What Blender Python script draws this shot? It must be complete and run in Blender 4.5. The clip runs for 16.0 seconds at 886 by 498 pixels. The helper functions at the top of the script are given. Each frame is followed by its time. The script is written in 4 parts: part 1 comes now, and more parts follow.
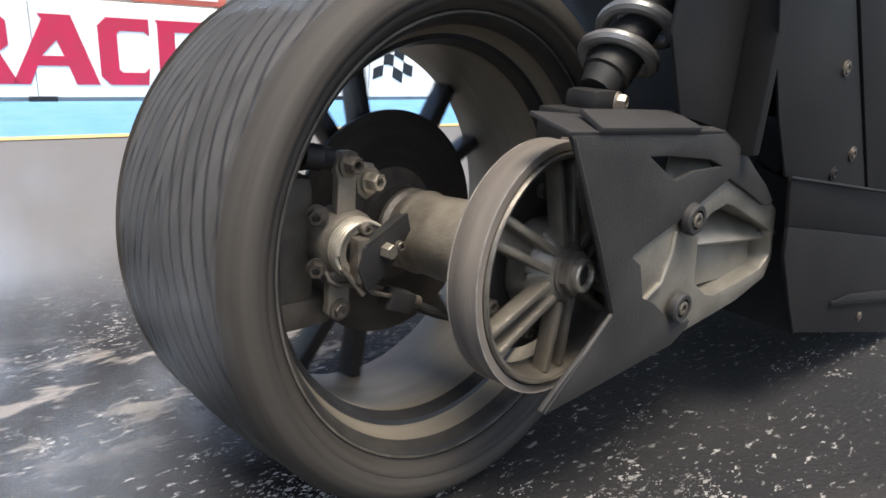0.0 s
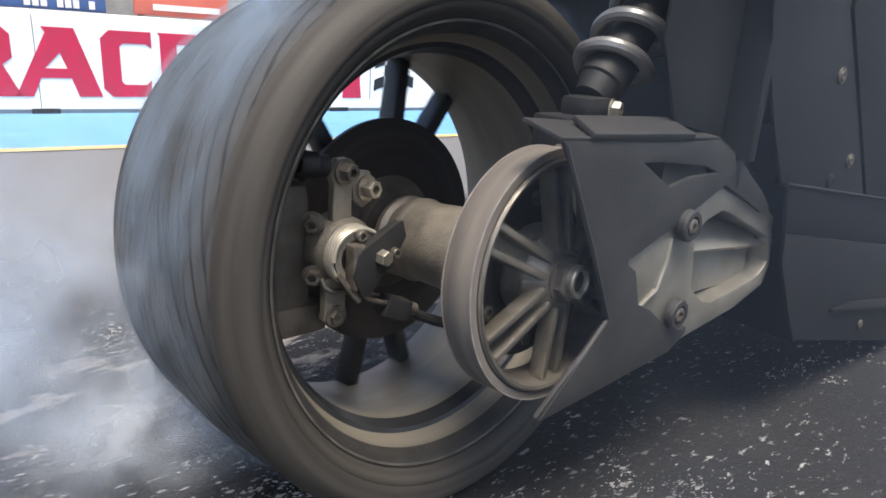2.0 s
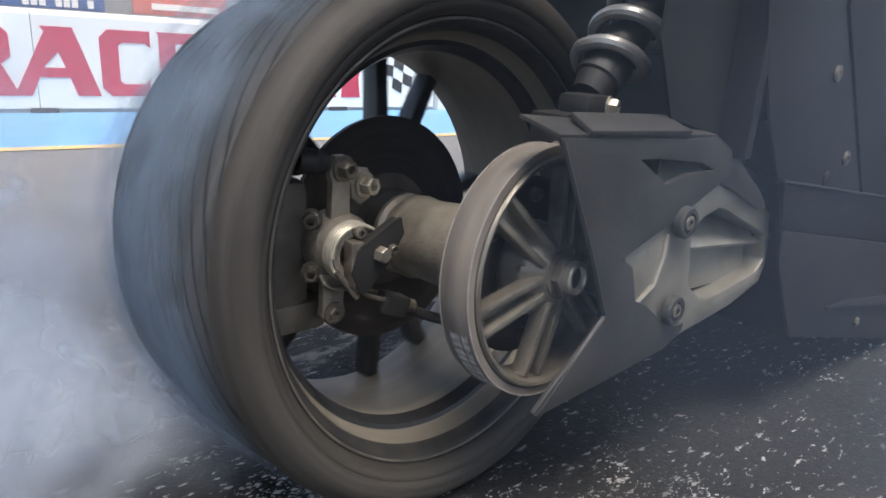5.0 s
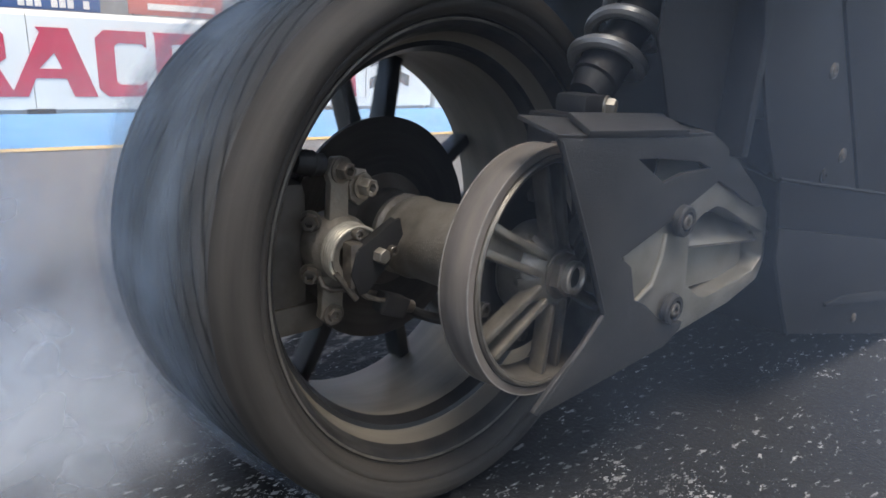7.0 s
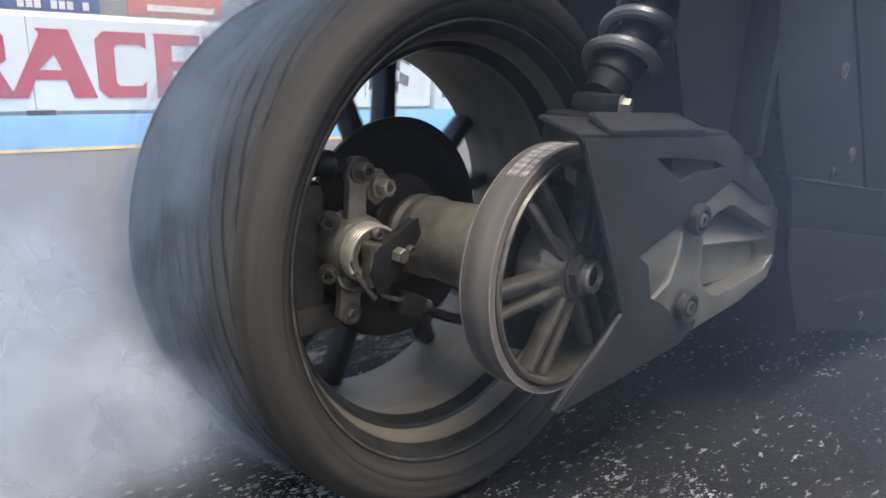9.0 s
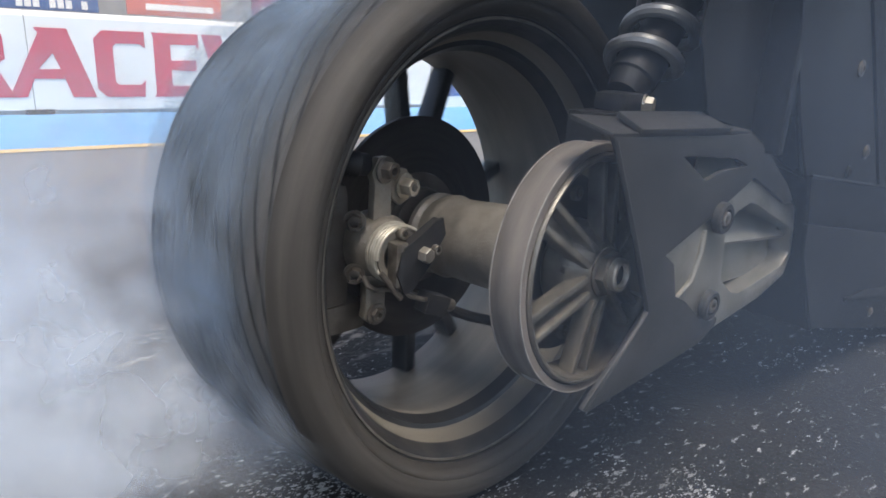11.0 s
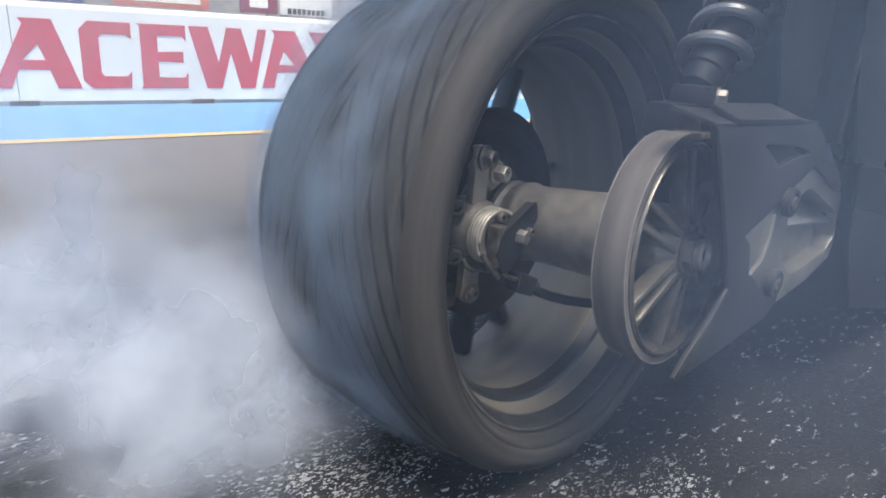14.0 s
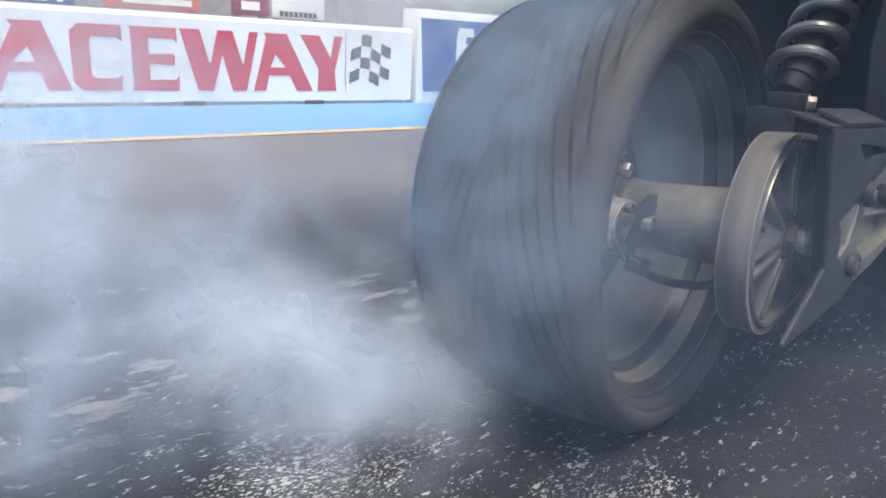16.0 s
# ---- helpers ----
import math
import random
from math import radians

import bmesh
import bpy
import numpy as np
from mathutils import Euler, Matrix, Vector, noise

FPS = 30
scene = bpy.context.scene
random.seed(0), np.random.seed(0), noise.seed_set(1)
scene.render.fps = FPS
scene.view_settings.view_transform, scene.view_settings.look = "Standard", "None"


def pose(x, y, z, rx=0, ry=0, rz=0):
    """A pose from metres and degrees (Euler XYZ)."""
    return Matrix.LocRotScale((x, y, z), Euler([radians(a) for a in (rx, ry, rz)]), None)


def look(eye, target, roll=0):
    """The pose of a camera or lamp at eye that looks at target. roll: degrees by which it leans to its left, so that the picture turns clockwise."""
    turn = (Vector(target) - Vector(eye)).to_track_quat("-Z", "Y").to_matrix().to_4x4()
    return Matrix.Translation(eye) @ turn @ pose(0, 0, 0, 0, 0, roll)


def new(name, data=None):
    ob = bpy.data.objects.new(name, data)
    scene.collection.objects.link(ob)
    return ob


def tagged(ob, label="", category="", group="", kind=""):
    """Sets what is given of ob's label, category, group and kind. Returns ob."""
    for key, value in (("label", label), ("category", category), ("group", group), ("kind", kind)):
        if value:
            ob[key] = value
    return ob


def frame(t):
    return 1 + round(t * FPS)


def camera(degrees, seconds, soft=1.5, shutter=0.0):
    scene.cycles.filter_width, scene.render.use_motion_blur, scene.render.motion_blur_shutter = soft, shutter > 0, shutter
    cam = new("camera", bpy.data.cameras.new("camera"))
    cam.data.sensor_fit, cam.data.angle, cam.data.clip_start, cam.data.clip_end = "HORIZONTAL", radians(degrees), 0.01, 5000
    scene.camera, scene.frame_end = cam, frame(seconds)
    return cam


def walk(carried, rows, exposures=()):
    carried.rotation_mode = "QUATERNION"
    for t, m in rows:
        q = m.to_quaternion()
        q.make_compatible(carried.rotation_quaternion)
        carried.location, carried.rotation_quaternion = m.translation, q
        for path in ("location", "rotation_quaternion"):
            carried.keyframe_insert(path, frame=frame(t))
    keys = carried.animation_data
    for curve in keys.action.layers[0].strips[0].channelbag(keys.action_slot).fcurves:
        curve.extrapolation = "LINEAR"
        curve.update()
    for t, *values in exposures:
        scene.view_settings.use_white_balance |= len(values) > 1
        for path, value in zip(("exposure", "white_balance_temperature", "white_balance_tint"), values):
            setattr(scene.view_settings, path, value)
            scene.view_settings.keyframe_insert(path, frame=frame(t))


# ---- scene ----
cam = camera(67.97, 16.0, soft=1.6, shutter=0.03)
PATH = [
    (0.0, pose(-0.5071, -0.6429, 0.5521, 71.701, -3.599, -39.468)),
    (0.5, pose(-0.5031, -0.6490, 0.5499, 71.886, -3.418, -39.444)),
    (1.0, pose(-0.5007, -0.6550, 0.5504, 72.548, -3.432, -39.541)),
    (1.5, pose(-0.5011, -0.6563, 0.5496, 72.624, -3.395, -39.321)),
    (2.0, pose(-0.4976, -0.6581, 0.5489, 72.641, -3.373, -39.255)),
    (2.5, pose(-0.4968, -0.6587, 0.5490, 72.586, -3.323, -39.260)),
    (3.0, pose(-0.4963, -0.6590, 0.5466, 72.579, -3.353, -39.294)),
    (3.5, pose(-0.4976, -0.6607, 0.5487, 72.529, -3.282, -39.301)),
    (4.0, pose(-0.4991, -0.6616, 0.5468, 72.604, -3.397, -39.317)),
    (6.5, pose(-0.4968, -0.6652, 0.5479, 72.544, -3.188, -39.504)),
    (7.0, pose(-0.4956, -0.6656, 0.5497, 72.466, -3.016, -39.562)),
    (7.5, pose(-0.4963, -0.6656, 0.5477, 72.517, -3.068, -39.610)),
    (8.0, pose(-0.4965, -0.6657, 0.5490, 72.478, -2.960, -39.638)),
    (8.5, pose(-0.4972, -0.6662, 0.5479, 72.535, -2.973, -39.627)),
    (9.0, pose(-0.4979, -0.6660, 0.5485, 72.530, -2.913, -39.624)),
    (11.5, pose(-0.5012, -0.6701, 0.5472, 72.346, -2.814, -39.747)),
    (12.0, pose(-0.5007, -0.6712, 0.5459, 72.249, -2.874, -39.853)),
    (12.5, pose(-0.4971, -0.6728, 0.5475, 72.020, -2.774, -40.036)),
    (13.0, pose(-0.4952, -0.6733, 0.5470, 71.891, -2.775, -40.239)),
    (13.5, pose(-0.4934, -0.6750, 0.5459, 71.844, -2.860, -40.371)),
    (14.0, pose(-0.4938, -0.6771, 0.5445, 71.912, -3.083, -40.491)),
    (14.5, pose(-0.4881, -0.6793, 0.5463, 71.864, -3.047, -40.630)),
    (15.0, pose(-0.4889, -0.6821, 0.5462, 71.995, -3.213, -40.809)),
    (15.5, pose(-0.4853, -0.6842, 0.5461, 72.048, -3.221, -40.896)),
    (16.0, pose(-0.4824, -0.6897, 0.5485, 72.134, -3.239, -40.973)),
]
# the clip's camera stops down and cools as the smoke fills its picture
walk(cam, PATH, [(0.0, 0.95, 6500, 10), (2.0, 0.92, 6400, 10), (5.0, 0.82, 6350, 10), (8.0, 0.68, 6350, 10), (12.0, 0.8, 6250, 10), (16.0, 0.72, 6150, 10)])

# ---- light ----
world = bpy.data.worlds.new("sky")
scene.world = world
world.use_nodes = True
wn = world.node_tree
sky = wn.nodes.new("ShaderNodeTexSky")
sky.sky_type = "NISHITA"
sky.sun_disc = False
sky.sun_elevation = radians(68)
sky.sun_rotation = radians(200)
sky.air_density = 1.0
sky.dust_density = 3.0
wn.nodes["Background"].inputs["Strength"].default_value = 0.11
wn.links.new(sky.outputs[0], wn.nodes["Background"].inputs["Color"])
sun_data = bpy.data.lights.new("sun", "SUN")
sun_data.energy = 2.6
sun_data.angle = radians(24)
sun_data.color = (1.0, 0.91, 0.78)
sun = new("sun", sun_data)
sun.matrix_world = look((-1.0, -1.5, 4.6), (0, 0, 0))
scene.cycles.transparent_max_bounces = 40


# ---- materials ----
def material(name, color, rough=0.6, metal=0.0, color2=None, scale=20.0, detail=6.0, stretch=(1, 1, 1),
             bump=0.1, bump_scale=80.0, contrast=(0.35, 0.65), coat=0.0, spec=0.5, rough_var=0.1):
    """A surface with two scales of variation and a fine relief, in object space."""
    m = bpy.data.materials.new(name)
    m.use_nodes = True
    n, l = m.node_tree.nodes, m.node_tree.links
    b = n["Principled BSDF"]
    tc = n.new("ShaderNodeTexCoord")
    mp = n.new("ShaderNodeMapping")
    mp.inputs["Scale"].default_value = stretch
    l.new(tc.outputs["Object"], mp.inputs["Vector"])
    big = n.new("ShaderNodeTexNoise")
    big.inputs["Scale"].default_value, big.inputs["Detail"].default_value = scale, detail
    l.new(mp.outputs[0], big.inputs["Vector"])
    fine = n.new("ShaderNodeTexNoise")
    fine.inputs["Scale"].default_value, fine.inputs["Detail"].default_value = bump_scale, 4
    l.new(mp.outputs[0], fine.inputs["Vector"])
    mr = n.new("ShaderNodeMapRange")
    mr.inputs["From Min"].default_value, mr.inputs["From Max"].default_value = contrast
    l.new(big.outputs["Fac"], mr.inputs["Value"])
    mix = n.new("ShaderNodeMix")
    mix.data_type = "RGBA"
    mix.inputs[6].default_value = (*color, 1)
    mix.inputs[7].default_value = (*(color2 or [c * 0.7 for c in color]), 1)
    l.new(mr.outputs[0], mix.inputs[0])
    l.new(mix.outputs[2], b.inputs["Base Color"])
    rr = n.new("ShaderNodeMapRange")
    rr.inputs["To Min"].default_value, rr.inputs["To Max"].default_value = rough - rough_var, min(1, rough + rough_var)
    l.new(fine.outputs["Fac"], rr.inputs["Value"])
    l.new(rr.outputs[0], b.inputs["Roughness"])
    b.inputs["Metallic"].default_value = metal
    b.inputs["Specular IOR Level"].default_value = spec
    b.inputs["Coat Weight"].default_value = coat
    bp = n.new("ShaderNodeBump")
    bp.inputs["Strength"].default_value, bp.inputs["Distance"].default_value = bump, 0.004
    l.new(fine.outputs["Fac"], bp.inputs["Height"])
    l.new(bp.outputs[0], b.inputs["Normal"])
    return m


def ring_material(name, color, color2, rough, bands, metal=0.0, spec=0.4):
    """Wear in rings round the wheel's axle: noise over the radius and the width, with a little along the turn."""
    m = bpy.data.materials.new(name)
    m.use_nodes = True
    n, l = m.node_tree.nodes, m.node_tree.links
    b = n["Principled BSDF"]
    tc = n.new("ShaderNodeTexCoord")
    sep = n.new("ShaderNodeSeparateXYZ")
    l.new(tc.outputs["Object"], sep.inputs[0])

    def calc(op, a, c):
        k = n.new("ShaderNodeMath")
        k.operation = op
        for i, v in enumerate((a, c)):
            if isinstance(v, (int, float)):
                k.inputs[i].default_value = v
            elif v is not None:
                l.new(v, k.inputs[i])
        return k.outputs[0]

    r = calc("SQRT", calc("ADD", calc("MULTIPLY", sep.outputs[0], sep.outputs[0]), calc("MULTIPLY", sep.outputs[2], sep.outputs[2])), None)
    ang = calc("ARCTAN2", sep.outputs[2], sep.outputs[0])
    comb = n.new("ShaderNodeCombineXYZ")
    l.new(calc("MULTIPLY", r, bands), comb.inputs[0])
    l.new(calc("MULTIPLY", sep.outputs[1], bands), comb.inputs[1])
    l.new(calc("MULTIPLY", calc("SINE", ang, None), 1.1), comb.inputs[2])
    a = n.new("ShaderNodeTexNoise")
    a.inputs["Scale"].default_value, a.inputs["Detail"].default_value = 1.0, 5
    l.new(comb.outputs[0], a.inputs["Vector"])
    mr = n.new("ShaderNodeMapRange")
    mr.inputs["From Min"].default_value, mr.inputs["From Max"].default_value = 0.36, 0.66
    l.new(a.outputs["Fac"], mr.inputs["Value"])
    mix = n.new("ShaderNodeMix")
    mix.data_type = "RGBA"
    mix.inputs[6].default_value, mix.inputs[7].default_value = (*color, 1), (*color2, 1)
    l.new(mr.outputs[0], mix.inputs[0])
    l.new(mix.outputs[2], b.inputs["Base Color"])
    b.inputs["Roughness"].default_value, b.inputs["Metallic"].default_value = rough, metal
    b.inputs["Specular IOR Level"].default_value = spec
    bp = n.new("ShaderNodeBump")
    bp.inputs["Strength"].default_value, bp.inputs["Distance"].default_value = 0.25, 0.004
    l.new(a.outputs["Fac"], bp.inputs["Height"])
    l.new(bp.outputs[0], b.inputs["Normal"])
    return m


def tread_material():
    """Hot, scrubbed tread rubber: long slanting streaks and dull patches."""
    m = bpy.data.materials.new("scrubbed_tread_rubber")
    m.use_nodes = True
    n, l = m.node_tree.nodes, m.node_tree.links
    b = n["Principled BSDF"]
    tc = n.new("ShaderNodeTexCoord")
    sep = n.new("ShaderNodeSeparateXYZ")
    l.new(tc.outputs["Object"], sep.inputs[0])

    def calc(op, a, c=None):
        k = n.new("ShaderNodeMath")
        k.operation = op
        for i, v in enumerate((a, c)):
            if isinstance(v, (int, float)):
                k.inputs[i].default_value = v
            elif v is not None:
                l.new(v, k.inputs[i])
        return k.outputs[0]

    ang = calc("ARCTAN2", sep.outputs[2], sep.outputs[0])
    w = calc("SUBTRACT", sep.outputs[1], 0.017)
    slant = calc("ADD", calc("MULTIPLY", ang, 2.6), calc("MULTIPLY", calc("ABSOLUTE", w), 17.0))

    def streaks(across, along, detail, lo, hi):
        comb = n.new("ShaderNodeCombineXYZ")
        l.new(calc("MULTIPLY", w, across), comb.inputs[0])
        l.new(calc("MULTIPLY", calc("SINE", slant), along), comb.inputs[1])
        l.new(calc("MULTIPLY", calc("COSINE", slant), along), comb.inputs[2])
        t = n.new("ShaderNodeTexNoise")
        t.inputs["Scale"].default_value, t.inputs["Detail"].default_value = 1.0, detail
        l.new(comb.outputs[0], t.inputs["Vector"])
        r = n.new("ShaderNodeMapRange")
        r.inputs["From Min"].default_value, r.inputs["From Max"].default_value = lo, hi
        l.new(t.outputs["Fac"], r.inputs["Value"])
        return r.outputs[0]

    def mixed(fac, a, color):
        x = n.new("ShaderNodeMix")
        x.data_type = "RGBA"
        l.new(fac, x.inputs[0])
        if isinstance(a, tuple):
            x.inputs[6].default_value = (*a, 1)
        else:
            l.new(a, x.inputs[6])
        x.inputs[7].default_value = (*color, 1)
        return x.outputs[2]

    c = mixed(streaks(30, 1.4, 4, 0.35, 0.65), (0.056, 0.054, 0.051), (0.085, 0.082, 0.078))
    # swept grooves in chevrons, worn away in places
    lines = calc("SUBTRACT", calc("MULTIPLY", ang, 22 / (2 * math.pi)), calc("MULTIPLY", calc("ABSOLUTE", w), 48.0))
    near = calc("ABSOLUTE", calc("SUBTRACT", calc("FRACT", lines), 0.5))
    groove = n.new("ShaderNodeMapRange")
    groove.inputs["From Min"].default_value, groove.inputs["From Max"].default_value = 0.16, 0.05
    l.new(near, groove.inputs["Value"])
    dark = calc("MULTIPLY", calc("MULTIPLY", groove.outputs[0], 0.85), streaks(30, 1.3, 3, 0.3, 0.47))
    c = mixed(dark, c, (0.014, 0.014, 0.016))
    l.new(c, b.inputs["Base Color"])
    b.inputs["Roughness"].default_value, b.inputs["Specular IOR Level"].default_value = 0.7, 0.35
    bp = n.new("ShaderNodeBump")
    bp.invert = True
    bp.inputs["Strength"].default_value, bp.inputs["Distance"].default_value = 0.35, 0.003
    l.new(dark, bp.inputs["Height"])
    l.new(bp.outputs[0], b.inputs["Normal"])
    return m


def smoke_material(name, density, size, color, lo, hi, ring=False):
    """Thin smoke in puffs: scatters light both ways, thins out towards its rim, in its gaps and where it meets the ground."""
    m = bpy.data.materials.new(name)
    m.use_nodes = True
    n, l = m.node_tree.nodes, m.node_tree.links
    n.remove(n["Principled BSDF"])
    tc, info = n.new("ShaderNodeTexCoord"), n.new("ShaderNodeObjectInfo")

    def calc(op, a, b=0.0):
        k = n.new("ShaderNodeMath")
        k.operation = op
        for i, v in enumerate((a, b)):
            if isinstance(v, (int, float)):
                k.inputs[i].default_value = v
            else:
                l.new(v, k.inputs[i])
        return k.outputs[0]

    def ramp(v, a, b):
        r = n.new("ShaderNodeMapRange")
        r.interpolation_type = "SMOOTHSTEP"
        r.inputs["From Min"].default_value, r.inputs["From Max"].default_value = a, b
        l.new(v, r.inputs["Value"])
        return r.outputs[0]

    shift = n.new("ShaderNodeCombineXYZ")
    by = calc("MULTIPLY", info.outputs["Random"], 37.0)
    for k in range(3):
        l.new(by, shift.inputs[k])
    off = n.new("ShaderNodeVectorMath")
    off.operation = "MULTIPLY_ADD"
    l.new(tc.outputs["Object"], off.inputs[0])
    off.inputs[1].default_value = (1, 1, 1)
    l.new(shift.outputs[0], off.inputs[2])
    no = n.new("ShaderNodeTexNoise")
    no.inputs["Scale"].default_value, no.inputs["Detail"].default_value = size, 3
    no.inputs["Roughness"].default_value, no.inputs["Distortion"].default_value = 0.45, 0.3
    l.new(off.outputs[0], no.inputs["Vector"])
    puffs = ramp(no.outputs["Fac"], lo, hi)
    if ring:
        # a band round the tread: fades towards both its edges
        sep = n.new("ShaderNodeSeparateXYZ")
        l.new(tc.outputs["Object"], sep.inputs[0])
        fall = ramp(calc("ABSOLUTE", calc("SUBTRACT", sep.outputs[1], 0.03)), 0.135, 0.06)
    else:
        ln = n.new("ShaderNodeVectorMath")
        ln.operation = "LENGTH"
        l.new(tc.outputs["Object"], ln.inputs[0])
        fall = ramp(ln.outputs["Value"], 0.98, 0.15)
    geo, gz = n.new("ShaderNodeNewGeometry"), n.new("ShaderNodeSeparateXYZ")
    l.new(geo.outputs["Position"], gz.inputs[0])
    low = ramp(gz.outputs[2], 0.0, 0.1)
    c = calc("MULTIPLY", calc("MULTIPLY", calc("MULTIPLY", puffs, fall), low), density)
    dif, tra, tr = n.new("ShaderNodeBsdfDiffuse"), n.new("ShaderNodeBsdfTranslucent"), n.new("ShaderNodeBsdfTransparent")
    dif.inputs[0].default_value = tra.inputs[0].default_value = (*color, 1)
    both, mix = n.new("ShaderNodeMixShader"), n.new("ShaderNodeMixShader")
    both.inputs[0].default_value = 0.5
    l.new(dif.outputs[0], both.inputs[1])
    l.new(tra.outputs[0], both.inputs[2])
    l.new(c, mix.inputs[0])
    l.new(tr.outputs[0], mix.inputs[1])
    l.new(both.outputs[0], mix.inputs[2])
    l.new(mix.outputs[0], n["Material Output"].inputs["Surface"])
    return m


TYRE = ring_material("worn_tyre_rubber", (0.038, 0.034, 0.029), (0.066, 0.059, 0.05), 0.68, 60)
TREAD = tread_material()
RIM = ring_material("dusty_rim", (0.27, 0.24, 0.195), (0.19, 0.168, 0.135), 0.5, 25, 0.35)
RIM_DARK = material("black_rim_lip", (0.035, 0.035, 0.036), 0.4, 0.2, (0.06, 0.056, 0.05), 30)
LIP = material("worn_rim_edge", (0.26, 0.24, 0.205), 0.38, 0.6, (0.15, 0.135, 0.115), 40)
PULLEY = material("worn_pulley_casting", (0.25, 0.228, 0.19), 0.36, 0.55, (0.145, 0.13, 0.108), 25, bump=0.25, bump_scale=260)
SPOKE = material("black_wheel_paint_and_rim_shade", (0.018, 0.018, 0.02), 0.35, 0.0, (0.03, 0.03, 0.03), 30)
DISC = ring_material("dark_brake_disc", (0.035, 0.031, 0.028), (0.05, 0.045, 0.04), 0.45, 120, 0.3)
CARRIER = material("dusty_dark_steel", (0.13, 0.115, 0.095), 0.6, 0.25, (0.08, 0.07, 0.058), 30)
ALU = material("dusty_cast_aluminium", (0.34, 0.305, 0.25), 0.46, 0.4, (0.2, 0.178, 0.145), 25, bump=0.25, bump_scale=260)
ALU_ARM = material("grey_swingarm_casting", (0.33, 0.31, 0.265), 0.38, 0.45, (0.23, 0.215, 0.18), 18, bump=0.2, bump_scale=300)
BRIGHT = material("bare_steel", (0.45, 0.42, 0.36), 0.42, 0.75, (0.27, 0.245, 0.205), 60)
STEEL = material("dull_zinc", (0.24, 0.215, 0.18), 0.48, 0.65, (0.12, 0.105, 0.088), 70)
SPRING = material("coated_spring_wire", (0.34, 0.335, 0.32), 0.35, 0.5, (0.24, 0.23, 0.22), 30)
CREAM = material("pale_return_spring", (0.58, 0.54, 0.44), 0.4, 0.4, (0.42, 0.38, 0.3), 60)
BELT = ring_material("dusty_drive_belt", (0.19, 0.165, 0.14), (0.13, 0.115, 0.1), 0.75, 60)
BELT_EDGE = material("belt_edge", (0.32, 0.3, 0.27), 0.6, 0.1, (0.22, 0.2, 0.18), 60)
PLASTIC = material("black_moulded_plastic", (0.029, 0.0285, 0.0275), 0.55, 0.0, (0.043, 0.041, 0.039), 14, bump=0.2, bump_scale=420)
BODY = material("black_body_panel", (0.013, 0.013, 0.0135), 0.55, 0.0, (0.021, 0.0205, 0.02), 6, bump=0.08, bump_scale=300, spec=0.3)
DARK = material("black_rubber_and_shaded_gaps", (0.014, 0.014, 0.015), 0.6, 0.0, (0.024, 0.023, 0.022), 30)
PAINT_W = material("white_barrier_paint", (0.89, 0.865, 0.8), 0.6, 0.0, (0.82, 0.78, 0.7), 2.5, bump=0.2, bump_scale=60, contrast=(0.45, 0.75))
PAINT_R = material("red_letter_paint", (0.62, 0.02, 0.07), 0.55, 0.0, (0.52, 0.03, 0.07), 8)
PAINT_K = material("black_flag_paint", (0.02, 0.02, 0.022), 0.55)
PAINT_B = material("blue_track_paint", (0.13, 0.36, 0.68), 0.65, 0.0, (0.17, 0.4, 0.68), 5, bump=0.3, bump_scale=120)
PAINT_Y = material("yellow_line_paint", (0.75, 0.52, 0.17), 0.65, 0.0, (0.66, 0.48, 0.22), 12)
NAVY = material("blue_banner", (0.06, 0.13, 0.33), 0.6, 0.0, (0.05, 0.1, 0.27), 5)
ORANGE = material("red_banner", (0.62, 0.17, 0.13), 0.6, 0.0, (0.55, 0.14, 0.11), 5)
MAROON = material("maroon_banner", (0.22, 0.03, 0.09), 0.6, 0.0, (0.18, 0.02, 0.07), 5)
SIGN_W = material("white_banner", (0.78, 0.77, 0.75), 0.6, 0.0, (0.7, 0.7, 0.69), 5)
CONC = material("grey_concrete", (0.36, 0.35, 0.33), 0.8, 0.0, (0.28, 0.27, 0.26), 8, bump=0.4)
ASPHALT = None  # made below


